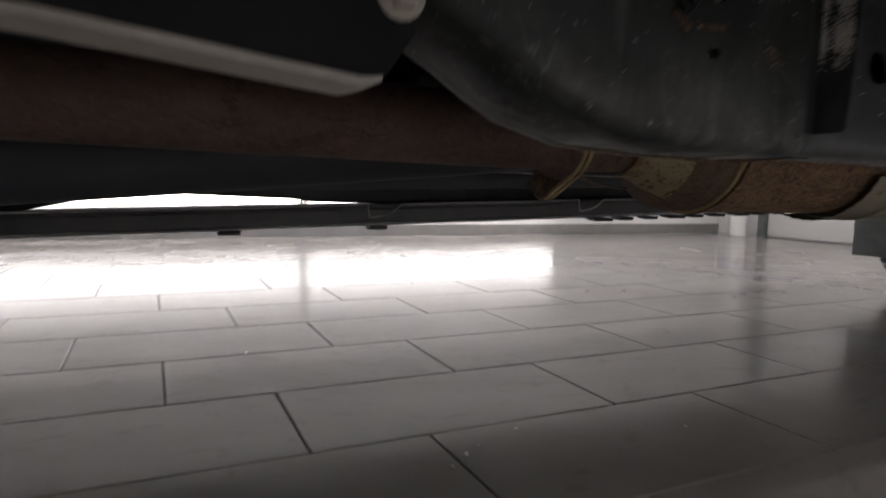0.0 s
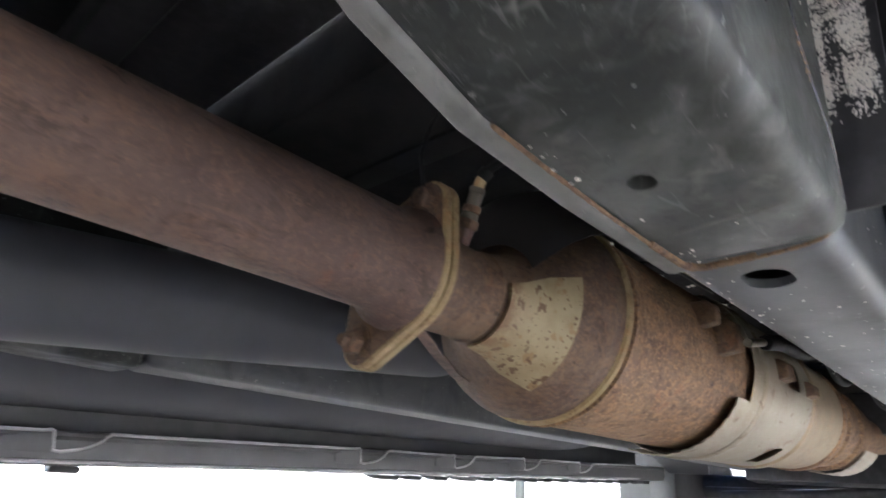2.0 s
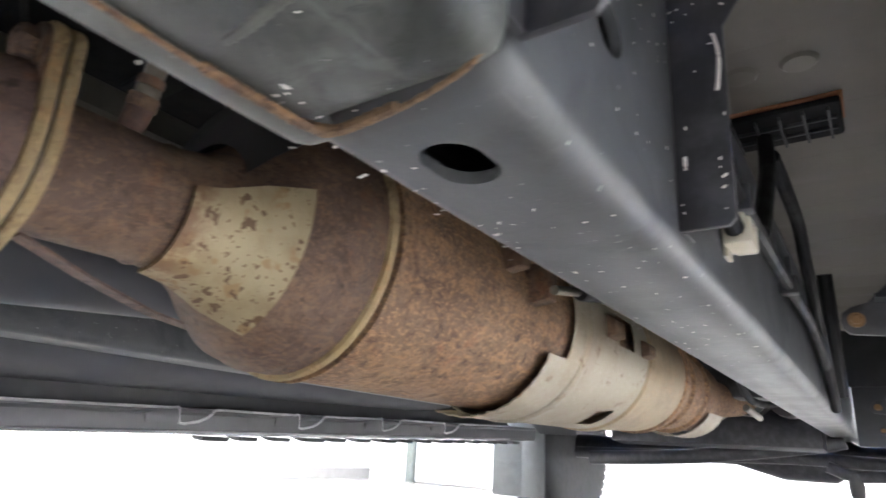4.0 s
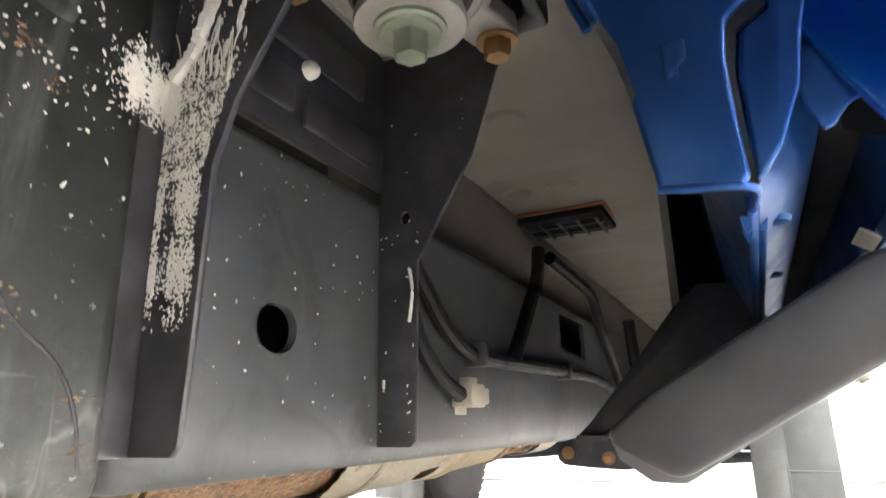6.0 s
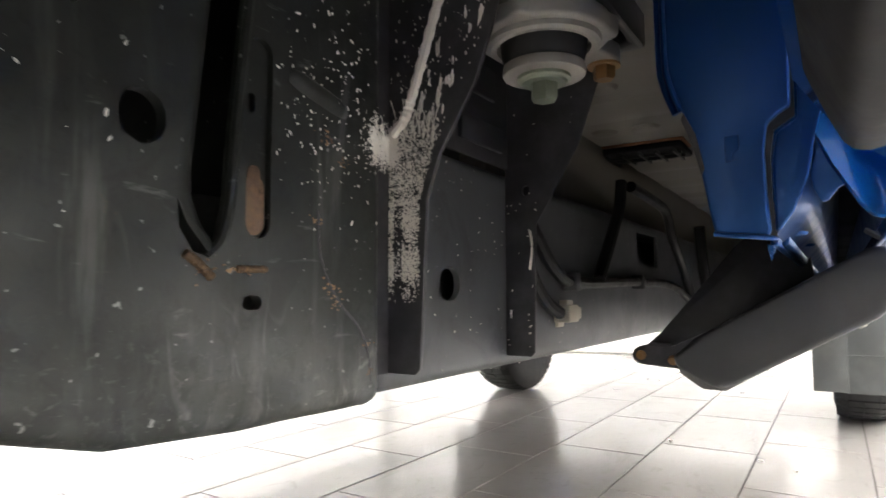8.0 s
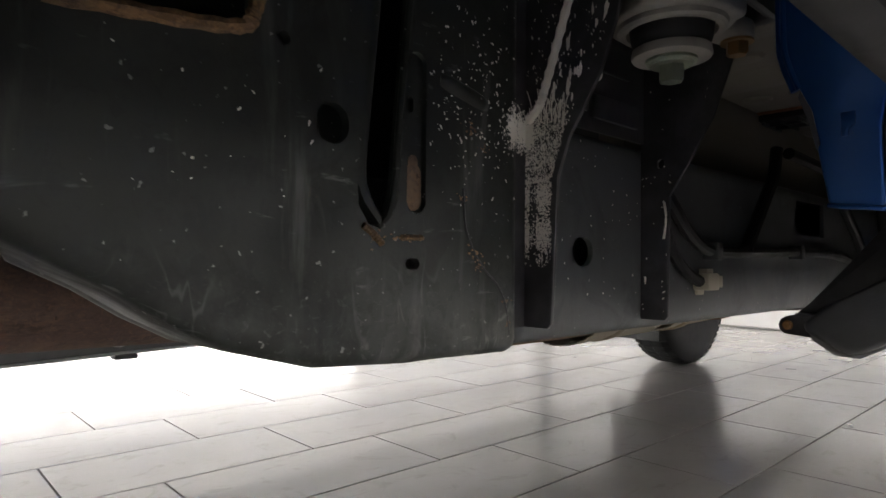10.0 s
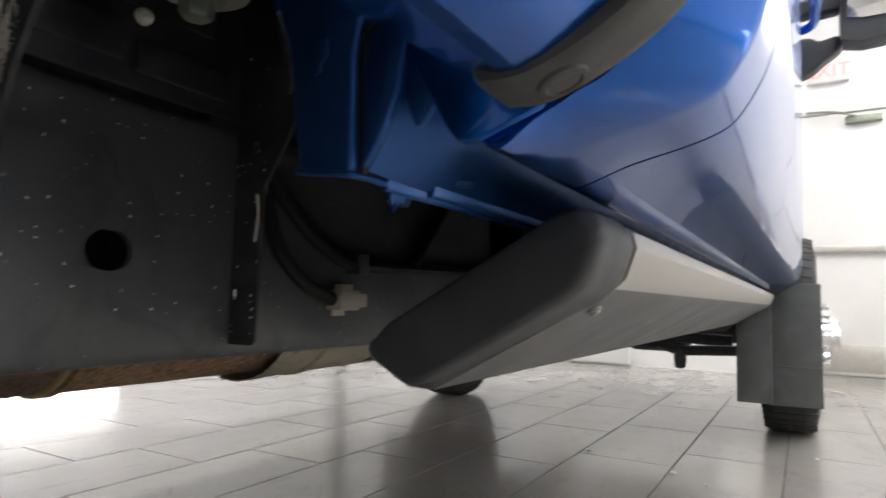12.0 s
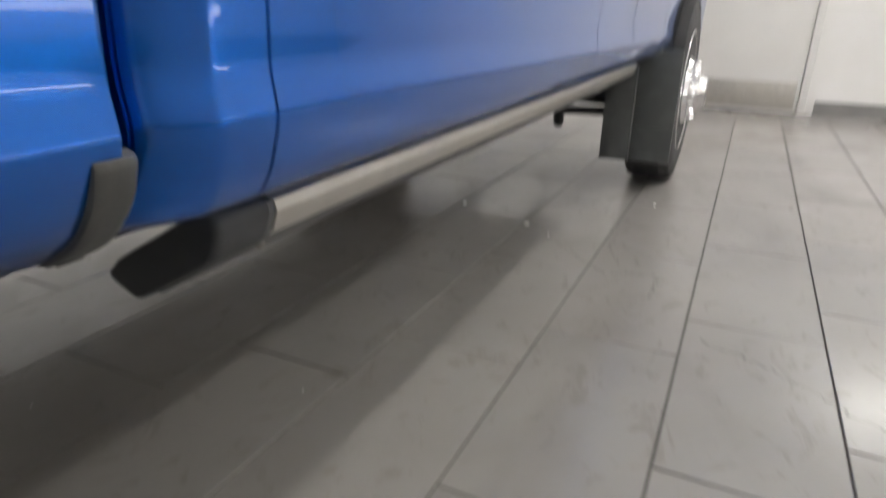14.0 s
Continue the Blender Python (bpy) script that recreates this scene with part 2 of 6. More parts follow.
WHITE_DRIP = mat_plain("dried_white_paint", (0.78, 0.74, 0.675), 0.8, 0, 0.3, 60, 0.3, 300)
TILE = mat_tile()
GROUT = mat_plain("grout", (0.050, 0.042, 0.037), 0.85, 0, 0.3)
WALL = mat_plain("white_wall_paint", (0.80, 0.79, 0.77), 0.5, 0, 0.12, 3, 0.05, 120)
BASE = mat_plain("grey_base_tile", (0.22, 0.215, 0.21), 0.4, 0, 0.25, 8)
DOORMAT = mat_plain("white_door_paint", (0.74, 0.73, 0.71), 0.42, 0, 0.1, 4)
TUBE = mat_glow("lamp_tube", (1.0, 0.98, 0.95), 9.0)
BRIGHT_TUBE = mat_glow("bright_lamp_tube", (1.0, 0.98, 0.95), 13.0)
PANEL = mat_glow("lamp_panel", (1.0, 0.98, 0.95), 32.0)
EXITRED = mat_glow("exit_letters", (0.9, 0.24, 0.24), 1.1)
GLASS = mat_plain("dark_glass", (0.02, 0.022, 0.025), 0.05)
MIRROR = mat_plain("mirror_glass", (0.85, 0.85, 0.85), 0.03, 1.0, 0.0)
CONNECT = mat_plain("beige_connector", (0.44, 0.41, 0.32), 0.5)
LOOM = mat_plain("black_loom", (0.009, 0.009, 0.010), 0.6, 0, 0.1, 30, 0.3, 250)
for dull in (LOOM, NEAR_BLACK):
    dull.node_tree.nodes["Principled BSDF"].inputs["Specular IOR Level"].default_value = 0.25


# ---- mesh helpers ----
def part(name, bm, material, parent=None, label="", smooth=True, angle=35):
    """Link a bmesh as one mesh object under a thing or a part."""
    bmesh.ops.recalc_face_normals(bm, faces=bm.faces)
    me = bpy.data.meshes.new(name)
    bm.to_mesh(me)
    bm.free()
    me.materials.append(material)
    if smooth:
        me.shade_smooth()
        me.set_sharp_from_angle(angle=radians(angle))
    ob = new(name, me)
    if parent is not None:
        ob.parent = parent
        ob.matrix_parent_inverse = parent.matrix_world.inverted()
    return tagged(ob, label)


def thing(name, label, category, at=(0, 0, 0), group="", kind=""):
    e = new(name)
    e.location = at
    e.matrix_world = Matrix.Translation(at)
    return tagged(e, label, category, group, kind)


def soften(bm, width, segments=2, angle=30):
    if width <= 0:
        return bm
    edges = [e for e in bm.edges if len(e.link_faces) == 2 and e.calc_face_angle(0) > radians(angle)]
    bmesh.ops.bevel(bm, geom=edges, offset=width, segments=segments, affect="EDGES", profile=0.5, clamp_overlap=True)
    return bm


def box(x0, x1, y0, y1, z0, z1, bevel=0.0, bm=None):
    own = bmesh.new()
    bmesh.ops.create_cube(own, size=1)
    for v in own.verts:
        v.co = Vector(((x0 + x1) / 2 + v.co.x * (x1 - x0), (y0 + y1) / 2 + v.co.y * (y1 - y0), (z0 + z1) / 2 + v.co.z * (z1 - z0)))
    soften(own, bevel)
    return merge(bm, own)


def merge(bm, own):
    if bm is None:
        return own
    me = bpy.data.meshes.new("temporary")
    own.to_mesh(me)
    own.free()
    bm.from_mesh(me)
    bpy.data.meshes.remove(me)
    return bm


def prism(outline, axis, a, b, bevel=0.0, bm=None, segments=2):
    """Extrude a closed outline along an axis from a to b. The outline holds the two other coordinates in xyz order."""
    own = bmesh.new()

    def co(p, s):
        return Vector((s, *p)) if axis == "x" else Vector((p[0], s, p[1])) if axis == "y" else Vector((*p, s))

    lo = [own.verts.new(co(p, a)) for p in outline]
    hi = [own.verts.new(co(p, b)) for p in outline]
    own.faces.new(lo)
    own.faces.new(hi[::-1])
    n = len(outline)
    for i in range(n):
        own.faces.new((lo[i], hi[i], hi[(i + 1) % n], lo[(i + 1) % n]))
    bmesh.ops.recalc_face_normals(own, faces=own.faces)
    soften(own, bevel, segments)
    return merge(bm, own)


def loft(sections, closed=True, caps=True, bm=None):
    """Skin rings of points, one after another."""
    own = bmesh.new()
    rings = [[own.verts.new(p) for p in s] for s in sections]
    n = len(rings[0])
    for r0, r1 in zip(rings, rings[1:]):
        for i in range(n if closed else n - 1):
            j = (i + 1) % n
            own.faces.new((r0[i], r0[j], r1[j], r1[i]))
    if closed and caps:
        own.faces.new(rings[0][::-1])
        own.faces.new(rings[-1])
    return merge(bm, own)


def ring(c, r, d=(0, 1, 0), n=32, sx=1.0):
    d = Vector(d).normalized()
    q = d.to_track_quat("Y", "Z")
    return [Vector(c) + q @ Vector((r * sx * math.cos(2 * math.pi * i / n), 0, r * math.sin(2 * math.pi * i / n))) for i in range(n)]


def lathe(profile, axis="y", n=36, bm=None):
    """Rings (along, cx, cz, radius) about an axis parallel to y; for x the values are (along, cy, cz, radius)."""
    secs = []
    for s, a, b, r in profile:
        if axis == "y":
            secs.append(ring((a, s, b), r, (0, 1, 0), n))
        elif axis == "x":
            secs.append([Vector((s, a + r * math.cos(2 * math.pi * i / n), b + r * math.sin(2 * math.pi * i / n))) for i in range(n)])
        else:
            secs.append([Vector((a + r * math.cos(2 * math.pi * i / n), b + r * math.sin(2 * math.pi * i / n), s)) for i in range(n)])
    return loft(secs, bm=bm)


def smooth_path(points, per=6):
    """A Catmull-Rom line through points."""
    pts = [Vector(p) for p in points]
    pts = [pts[0] * 2 - pts[1], *pts, pts[-1] * 2 - pts[-2]]
    out = []
    for i in range(1, len(pts) - 2):
        p0, p1, p2, p3 = pts[i - 1:i + 3]
        for k in range(per):
            t = k / per
            out.append(0.5 * (2 * p1 + (p2 - p0) * t + (2 * p0 - 5 * p1 + 4 * p2 - p3) * t * t + (3 * p1 - p0 - 3 * p2 + p3) * t ** 3))
    out.append(pts[-2])
    return out


def tube(points, r, n=10, per=6, bm=None, ribs=0.0):
    path = smooth_path(points, per)
    secs = []
    for i, p in enumerate(path):
        d = path[min(i + 1, len(path) - 1)] - path[max(i - 1, 0)]
        secs.append(ring(p, r * (1 + (ribs if i % 2 else 0)), d, n))
    return loft(secs, bm=bm)


def bolt(c, axis, r=0.011, h=0.009, washer=True, bm=None):
    """A hexagon head on a washer."""
    own = bmesh.new()
    d = Vector(axis).normalized()
    c = Vector(c)
    if washer:
        own = loft([ring(c, r * 1.45, d, 16), ring(c + d * 0.002, r * 1.45, d, 16)], bm=own)
        c = c + d * 0.002
    own = loft([ring(c, r, d, 6), ring(c + d * h * 0.8, r, d, 6), ring(c + d * h, r * 0.82, d, 6)], bm=own)
    return merge(bm, own)


def cut(bm, cutters):
    """Cut solids out of a solid."""
    def ob_of(b):
        bmesh.ops.recalc_face_normals(b, faces=b.faces)
        me = bpy.data.meshes.new("temporary")
        b.to_mesh(me)
        b.free()
        return new("temporary", me)

    target = ob_of(bm)
    tools = [ob_of(c) for c in cutters]
    for tool in tools:
        mod = target.modifiers.new("cut", "BOOLEAN")
        mod.operation, mod.object, mod.solver = "DIFFERENCE", tool, "EXACT"
    bpy.context.view_layer.update()
    me = bpy.data.meshes.new_from_object(target.evaluated_get(bpy.context.evaluated_depsgraph_get()))
    out = bmesh.new()
    out.from_mesh(me)
    for ob in (target, *tools):
        data = ob.data
        bpy.data.objects.remove(ob)
        bpy.data.meshes.remove(data)
    bpy.data.meshes.remove(me)
    return out


def oblong(cu, cv, lu, lv, n=8):
    """Outline of a slot with round ends, centre and full size; the longer side is straight."""
    r = min(lu, lv) / 2
    du, dv = lu / 2 - r, lv / 2 - r
    pts = []
    for k in range(4 * n):
        a = 2 * math.pi * (k + 0.5) / (4 * n)
        pts.append((cu + math.copysign(du, math.cos(a)) + r * math.cos(a), cv + math.copysign(dv, math.sin(a)) + r * math.sin(a)))
    return pts


# ---- the room ----
X0, X1, Y0, Y1, H = -4.06, 4.6, -4.2, 5.85, 3.3
JOG_X, JOG_Y = 0.35, 5.42


def structure(name, bm, material, label="", category="", smooth=False):
    return tagged(part(name, bm, material, None, label, smooth), "", category, "", "structure")


wall_w = structure("wall_west", box(X0 - 0.15, X0, Y0, JOG_Y, 0, H), WALL, "white painted wall with a low lamp strip", "wall")
wall_s = structure("wall_south", box(X0, X1, Y0 - 0.15, Y0, 0, H), WALL, "plain white painted wall", "wall")
wall_e = structure("wall_east", box(X1, X1 + 0.15, Y0, Y1, 0, H), WALL, "plain white painted wall", "wall")
wall_n = structure("wall_north", prism([(JOG_X, Y1), (JOG_X, JOG_Y + 0.15), (X0, JOG_Y + 0.15), (X0, JOG_Y), (JOG_X + 0.15, JOG_Y), (JOG_X + 0.15, Y1), (X1, Y1), (X1, Y1 + 0.15), (JOG_X, Y1 + 0.15)], "z", 0, H), WALL, "white painted wall with a steel door", "wall")
ceiling = structure("ceiling", box(X0, X1, Y0, Y1, H, H + 0.12), WALL, "plain white ceiling with lamp strips", "ceiling")


def baseboard(x0, x1, y0, y1, h, label):
    return structure("baseboard", box(x0, x1, y0, y1, 0.0, h, 0.003), BASE, label, "baseboard")


baseboard(X0, X0 + 0.012, Y0, JOG_Y, 0.10, "dark grey tile baseboard along the white wall")
baseboard(1.66, X1, Y1 - 0.012, Y1, 0.105, "dark grey tile baseboard beside the door")
baseboard(X1 - 0.012, X1, Y0, Y1 - 0.012, 0.10, "dark grey tile baseboard along the white wall")
baseboard(X0 + 0.012, X1 - 0.012, Y0, Y0 + 0.012, 0.10, "dark grey tile baseboard along the white wall")


def steel_door(x0, x1, y, h):
    d = thing("door_1", "closed white steel door with push bar and closer", "door", ((x0 + x1) / 2, y, 0), "", "structure")
    w = 0.055
    for a, b, z0, z1 in ((x0 - w, x0, 0, h), (x1, x1 + w, 0, h), (x0 - w, x1 + w, h + 0.001, h + w)):
        part("door_frame", box(a, b, y - 0.05, y - 0.001, z0, z1, 0.004), DOORMAT, d)
    part("leaf", box(x0 + 0.004, x1 - 0.004, y - 0.028, y - 0.002, 0.012, h - 0.004, 0.002), DOORMAT, d)
    part("kick_plate", box(x0 + 0.03, x1 - 0.03, y - 0.032, y - 0.0285, 0.03, 0.24, 0.001), TREAD, d, "brushed metal kick plate")
    bm = box(x0 + 0.05, x1 - 0.05, y - 0.085, y - 0.055, 0.955, 1.005, 0.006)
    for cx in (x0 + 0.08, x1 - 0.08):
        box(cx - 0.03, cx + 0.03, y - 0.075, y - 0.0285, 0.95, 1.01, 0.004, bm)
    part("push_bar", bm, TREAD, d, "metal push bar")
    bm = box(x1 - 0.36, x1 - 0.12, y - 0.09, y - 0.03, h - 0.10, h - 0.045, 0.006)
    tube([(x1 - 0.30, y - 0.10, h - 0.05), (x1 - 0.45, y - 0.16, h - 0.02), (x1 - 0.62, y - 0.055, h + 0.02)], 0.01, 8, 3, bm)
    part("closer", bm, ZINC, d, "grey door closer with its arm")


steel_door(0.70, 1.545, Y1, 2.07)

exit_sign = thing("exit_sign", "small white exit sign with red letters above the door", "exit sign", (1.05, Y1, 2.42))
part("casing", box(0.93, 1.22, Y1 - 0.06, Y1 - 0.001, 2.33, 2.52, 0.008), DOORMAT, exit_sign)
font = bpy.data.curves.new("letters", "FONT")
font.body, font.size, font.extrude, font.align_x = "EXIT", 0.15, 0.002, "CENTER"
letters = new("letters", font)
bpy.context.view_layer.update()
me = bpy.data.meshes.new_from_object(letters.evaluated_get(bpy.context.evaluated_depsgraph_get()))
bpy.data.objects.remove(letters)
me.materials.append(EXITRED)
letters = new("letters", me)
letters.parent = exit_sign
letters.matrix_parent_inverse = exit_sign.matrix_world.inverted()
letters.matrix_basis = pose(1.075, Y1 - 0.063, 2.37, 90, 0, 0)
tagged(letters, "glowing red letters")


def overhead_door():
    d = thing("door_2", "closed white sectional overhead door", "overhead door", (-2.0, JOG_Y, 0), "", "structure")
    for i in range(5):
        part("door_section", box(-3.42, -0.4, JOG_Y - 0.04, JOG_Y - 0.002, 0.015 + i * 0.56, 0.57 + i * 0.56, 0.006), DOORMAT, d)
    part("door_track", box(-3.50, -3.43, JOG_Y - 0.09, JOG_Y - 0.002, 0.0, 2.9, 0.004), mat_plain("galvanised_track", (0.16, 0.18, 0.17), 0.45, 0.4), d, "grey galvanised steel track")


overhead_door()
bollard = thing("bollard", "white painted steel guard post on the tiled floor", "bollard", (-3.66, JOG_Y - 0.18, 0))
part("post", lathe([(0.006, -3.66, JOG_Y - 0.18, 0.085), (1.0, -3.66, JOG_Y - 0.18, 0.085), (1.06, -3.66, JOG_Y - 0.18, 0.07), (1.09, -3.66, JOG_Y - 0.18, 0.02)], "z", 28), WALL, bollard)
part("base_plate", lathe([(0.0, -3.66, JOG_Y - 0.18, 0.10), (0.006, -3.66, JOG_Y - 0.18, 0.10)], "z", 28), ZINC, bollard)

outlet = thing("wall_box", "white wall box with a short side pipe", "wall box", (X0, 4.6, 0.5))
part("box", box(X0 + 0.001, X0 + 0.13, 4.45, 4.80, 0.42, 0.72, 0.01), DOORMAT, outlet)
part("pipe", tube([(X0 + 0.07, 4.45, 0.54), (X0 + 0.07, 4.36, 0.54), (X0 + 0.07, 4.26, 0.54)], 0.022, 10, 3), DOORMAT, outlet)


def strip_lamp(name, a, b, r, label, group):
    """A tube lamp with end caps between two points, on clips."""
    a, b = Vector(a), Vector(b)
    d = (b - a).normalized()
    t = thing(name, label, "lamp", tuple((a + b) / 2), group)
    part("tube", loft([ring(a + d * 0.02, r * 0.8, d, 16), ring(a + d * 0.03, r, d, 16), ring(b - d * 0.03, r, d, 16), ring(b - d * 0.02, r * 0.8, d, 16)]), BRIGHT_TUBE, t, "glowing white tube")
    for p, q in ((a, a + d * 0.022), (b - d * 0.022, b)):
        part("end_cap", loft([ring(p, r * 1.05, d, 16), ring(q, r * 1.05, d, 16)]), DOORMAT, t)
    for f in (0.15, 0.85):
        c = a + (b - a) * f
        part("clip", box(X0 + 0.001, c.x - r * 0.7, c.y - 0.015, c.y + 0.015, c.z - r * 0.6, c.z + r * 0.6), DOORMAT, t)
    return t


for y0, y1 in ((0.82, 3.18), (-1.58, 0.80), (-3.98, -1.60)):
    strip_lamp("wall_lamp", (X0 + 0.065, y0, 0.305), (X0 + 0.065, y1, 0.305), 0.036, "long white tube lamp low on the white wall", "low wall lamps")


north_lamp = thing("wall_lamp", "short white tube lamp high on the white wall beside the door", "lamp", (3.1, Y1, 2.375), "side wall lamps")
part("tube", loft([ring((1.955, Y1 - 0.065, 2.375), 0.028, (1, 0, 0), 16), ring((1.97, Y1 - 0.065, 2.375), 0.036, (1, 0, 0), 16), ring((4.2, Y1 - 0.065, 2.375), 0.036, (1, 0, 0), 16)]), TUBE, north_lamp, "glowing white tube")
part("backing", box(1.96, 4.2, Y1 - 0.028, Y1 - 0.001, 2.345, 2.405, 0.004), DOORMAT, north_lamp)


def ceiling_lamp(x, y0, y1, z=H):
    t = thing("ceiling_lamp", "long white strip lamp under the ceiling", "lamp", (x, (y0 + y1) / 2, z), "ceiling lamps")
    part("housing", box(x - 0.09, x + 0.09, y0, y1, z - 0.05, z - 0.001, 0.006), DOORMAT, t)
    part("diffuser", box(x - 0.075, x + 0.075, y0 + 0.02, y1 - 0.02, z - 0.075, z - 0.0505, 0.01), PANEL, t, "glowing white diffuser")


for x in (-2.4, -0.4, 1.9, 3.5):
    for y in (0.2, 3.4):
        ceiling_lamp(x, y - 1.2, y + 1.2)

# Upper pair follows body reflections; the low lamp is added to brighten the rail.
for z in (0.305, 2.52):
    for y in (0.3, 2.9) if z > 1 else (2.9,):
        t = thing("wall_lamp", "unseen white tube lamp on the side wall", "lamp", (X1, y, z), "side wall lamps")
        part("tube", loft([ring((X1 - 0.065, y - 1.2, z), 0.036, (0, 1, 0), 16), ring((X1 - 0.065, y + 1.2, z), 0.036, (0, 1, 0), 16)]), TUBE, t, "glowing white tube")
        part("backing", box(X1 - 0.028, X1 - 0.001, y - 1.2, y + 1.2, z - 0.03, z + 0.03, 0.004), DOORMAT, t)

far_lamp = thing("wall_lamp", "white strip lamp high on the white wall", "lamp", (2.9, Y1, 2.5))
part("housing", box(2.35, 3.9, Y1 - 0.05, Y1 - 0.001, 2.46, 2.58, 0.006), DOORMAT, far_lamp)
part("diffuser", box(2.37, 3.88, Y1 - 0.085, Y1 - 0.0505, 2.475, 2.565, 0.012), PANEL, far_lamp, "glowing white diffuser")

# ---- the truck ----
truck = thing("pickup_truck", "blue crew cab pickup truck with rusty exhaust and running boards", "pickup truck")

RAIL_IN, RAIL_OUT, RAIL_Z0, RAIL_Z1 = 0.371, 0.464, 0.460, 0.655


def rail_rear_outline():
    bottom = [(-1.2, 0.80), (-0.75, 0.80), (-0.42, 0.70), (-0.20, 0.585), (-0.10, 0.530), (-0.067, 0.513), (-0.038, 0.494), (-0.008, 0.478), (0.05, 0.462), (0.124, 0.4575), (0.162, 0.4575), (0.205, 0.4565), (0.240, 0.4565)]
    return bottom + [(0.240, 0.76), (-0.40, 0.80), (-0.75, 0.95), (-1.2, 0.95)]


def frame_rail(s):
    def mx(a):
        return s * a
    body = prism([(mx(RAIL_IN), RAIL_Z0), (mx(RAIL_OUT), RAIL_Z0), (mx(RAIL_OUT), RAIL_Z1), (mx(RAIL_IN), RAIL_Z1)], "y", 0.2415, 3.9, 0.014, None, 4)
    hollow = box(*sorted((mx(RAIL_IN + 0.006), mx(RAIL_OUT - 0.006))), 0.255, 3.88, RAIL_Z0 + 0.006, RAIL_Z1 - 0.006)
    holes = [hollow]
    if s > 0:
        holes.append(prism(oblong(0.4155, 0.2935, 0.028, 0.040), "z", 0.43, 0.475))
        holes.append(prism(oblong(0.340, 0.541, 0.034, 0.028), "x", 0.44, 0.48))
        holes.append(prism([(0.93, 0.582), (1.07, 0.580), (1.07, 0.637), (0.93, 0.635)], "x", 0.44, 0.48))
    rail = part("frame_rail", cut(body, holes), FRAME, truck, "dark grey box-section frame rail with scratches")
    body = prism(rail_rear_outline(), "x", mx(0.378), mx(0.472), 0.012, None, 3)
    holes = [prism([(-1.1, 0.86), (-0.7, 0.86), (-0.36, 0.735), (-0.15, 0.60), (-0.04, 0.52), (0.02, 0.475), (0.23, 0.472), (0.23, 0.745), (-0.41, 0.78), (-0.76, 0.93), (-1.1, 0.93)], "x", mx(0.384), mx(0.464))]
    if s > 0:
        holes += [prism(oblong(0.057, 0.616, 0.024, 0.026), "x", 0.45, 0.49),
                  prism(oblong(0.123, 0.528, 0.013, 0.008), "x", 0.45, 0.49),
                  prism([(0.1225, 0.75), (0.1150, 0.68), (0.1095, 0.62), (0.1065, 0.580), (0.1020, 0.561), (0.0945, 0.5515), (0.0850, 0.5540), (0.0770, 0.566), (0.0755, 0.590), (0.0910, 0.75)], "x", 0.45, 0.49),
                  prism(oblong(0.022, 0.661, 0.009, 0.009), "x", 0.45, 0.49),
                  prism(oblong(0.1260, 0.6205, 0.0175, 0.114), "x", 0.4675, 0.49),
                  prism(oblong(0.1235, 0.6405, 0.0055, 0.0115), "x", 0.45, 0.49),
                  prism([(-0.10, 0.652), (-0.012, 0.661), (0.001, 0.673), (0.005, 0.74), (-0.09, 0.74)], "x", 0.45, 0.49),
                  prism(oblong(0.4142, 0.1259, 0.0125, 0.0145), "z", 0.44, 0.480)]
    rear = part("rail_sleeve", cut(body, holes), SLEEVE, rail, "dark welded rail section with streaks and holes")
    return rail, rear


rail_r, sleeve_r = frame_rail(1)
rail_l, sleeve_l = frame_rail(-1)

WELD = mat_rust("rusty_weld", (0.125, 0.075, 0.040), (0.20, 0.130, 0.072), (0.062, 0.036, 0.022))
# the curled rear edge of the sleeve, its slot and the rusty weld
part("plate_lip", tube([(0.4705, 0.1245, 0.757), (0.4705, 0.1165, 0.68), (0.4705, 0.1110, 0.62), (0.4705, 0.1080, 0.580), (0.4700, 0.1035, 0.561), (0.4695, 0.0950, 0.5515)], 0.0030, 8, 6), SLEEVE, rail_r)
roll = []
for k in range(16):
    z = 0.5545 + 0.0135 * k
    y0 = 0.0752 + (0.009 * ((0.590 - z) / 0.024) ** 2 if z < 0.590 else 0.097 * (z - 0.590))
    roll.append([Vector((0.459 + 0.0128 * math.sin(radians(a)), y0 - 0.0008 + 0.0145 * math.cos(radians(a)), z)) for a in range(0, 91, 9)] + [Vector((0.453, y0 - 0.0008, z)), Vector((0.453, y0 + 0.0135, z))])
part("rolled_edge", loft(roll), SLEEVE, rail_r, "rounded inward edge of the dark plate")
for c, lu, lv in ((0.5825, 0.0145, 0.033), (0.594, 0.0085, 0.022), (0.575, 0.0152, 0.019)):
    part("slot_rust", prism(oblong(0.1258, c, lu, lv), "x", 0.4676, 0.4681 + lu * 0.02), CONE, rail_r, "rust in the slot")
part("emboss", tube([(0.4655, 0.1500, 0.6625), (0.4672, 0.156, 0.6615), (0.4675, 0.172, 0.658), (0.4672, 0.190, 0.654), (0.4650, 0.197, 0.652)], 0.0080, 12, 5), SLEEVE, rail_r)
part("inner_flange", prism([(-0.10, 0.5285), (-0.067, 0.5115), (-0.038, 0.4925), (-0.008, 0.4765), (0.05, 0.4605), (0.124, 0.4560), (0.205, 0.4552), (0.240, 0.4552), (0.2505, 0.4585), (0.2515, 0.60), (-0.10, 0.60)], "x", 0.3725, 0.3870, 0.004, None, 3), mat_frame("flange_paint", (0.145, 0.148, 0.142), 0.6, 0.56, 0.5, 0.35), rail_r, "grey inner rail flange")
DRY = mat_plain("dried_splash", (0.085, 0.087, 0.080), 0.75, 0, 0.6, 60, 0.3, 200)
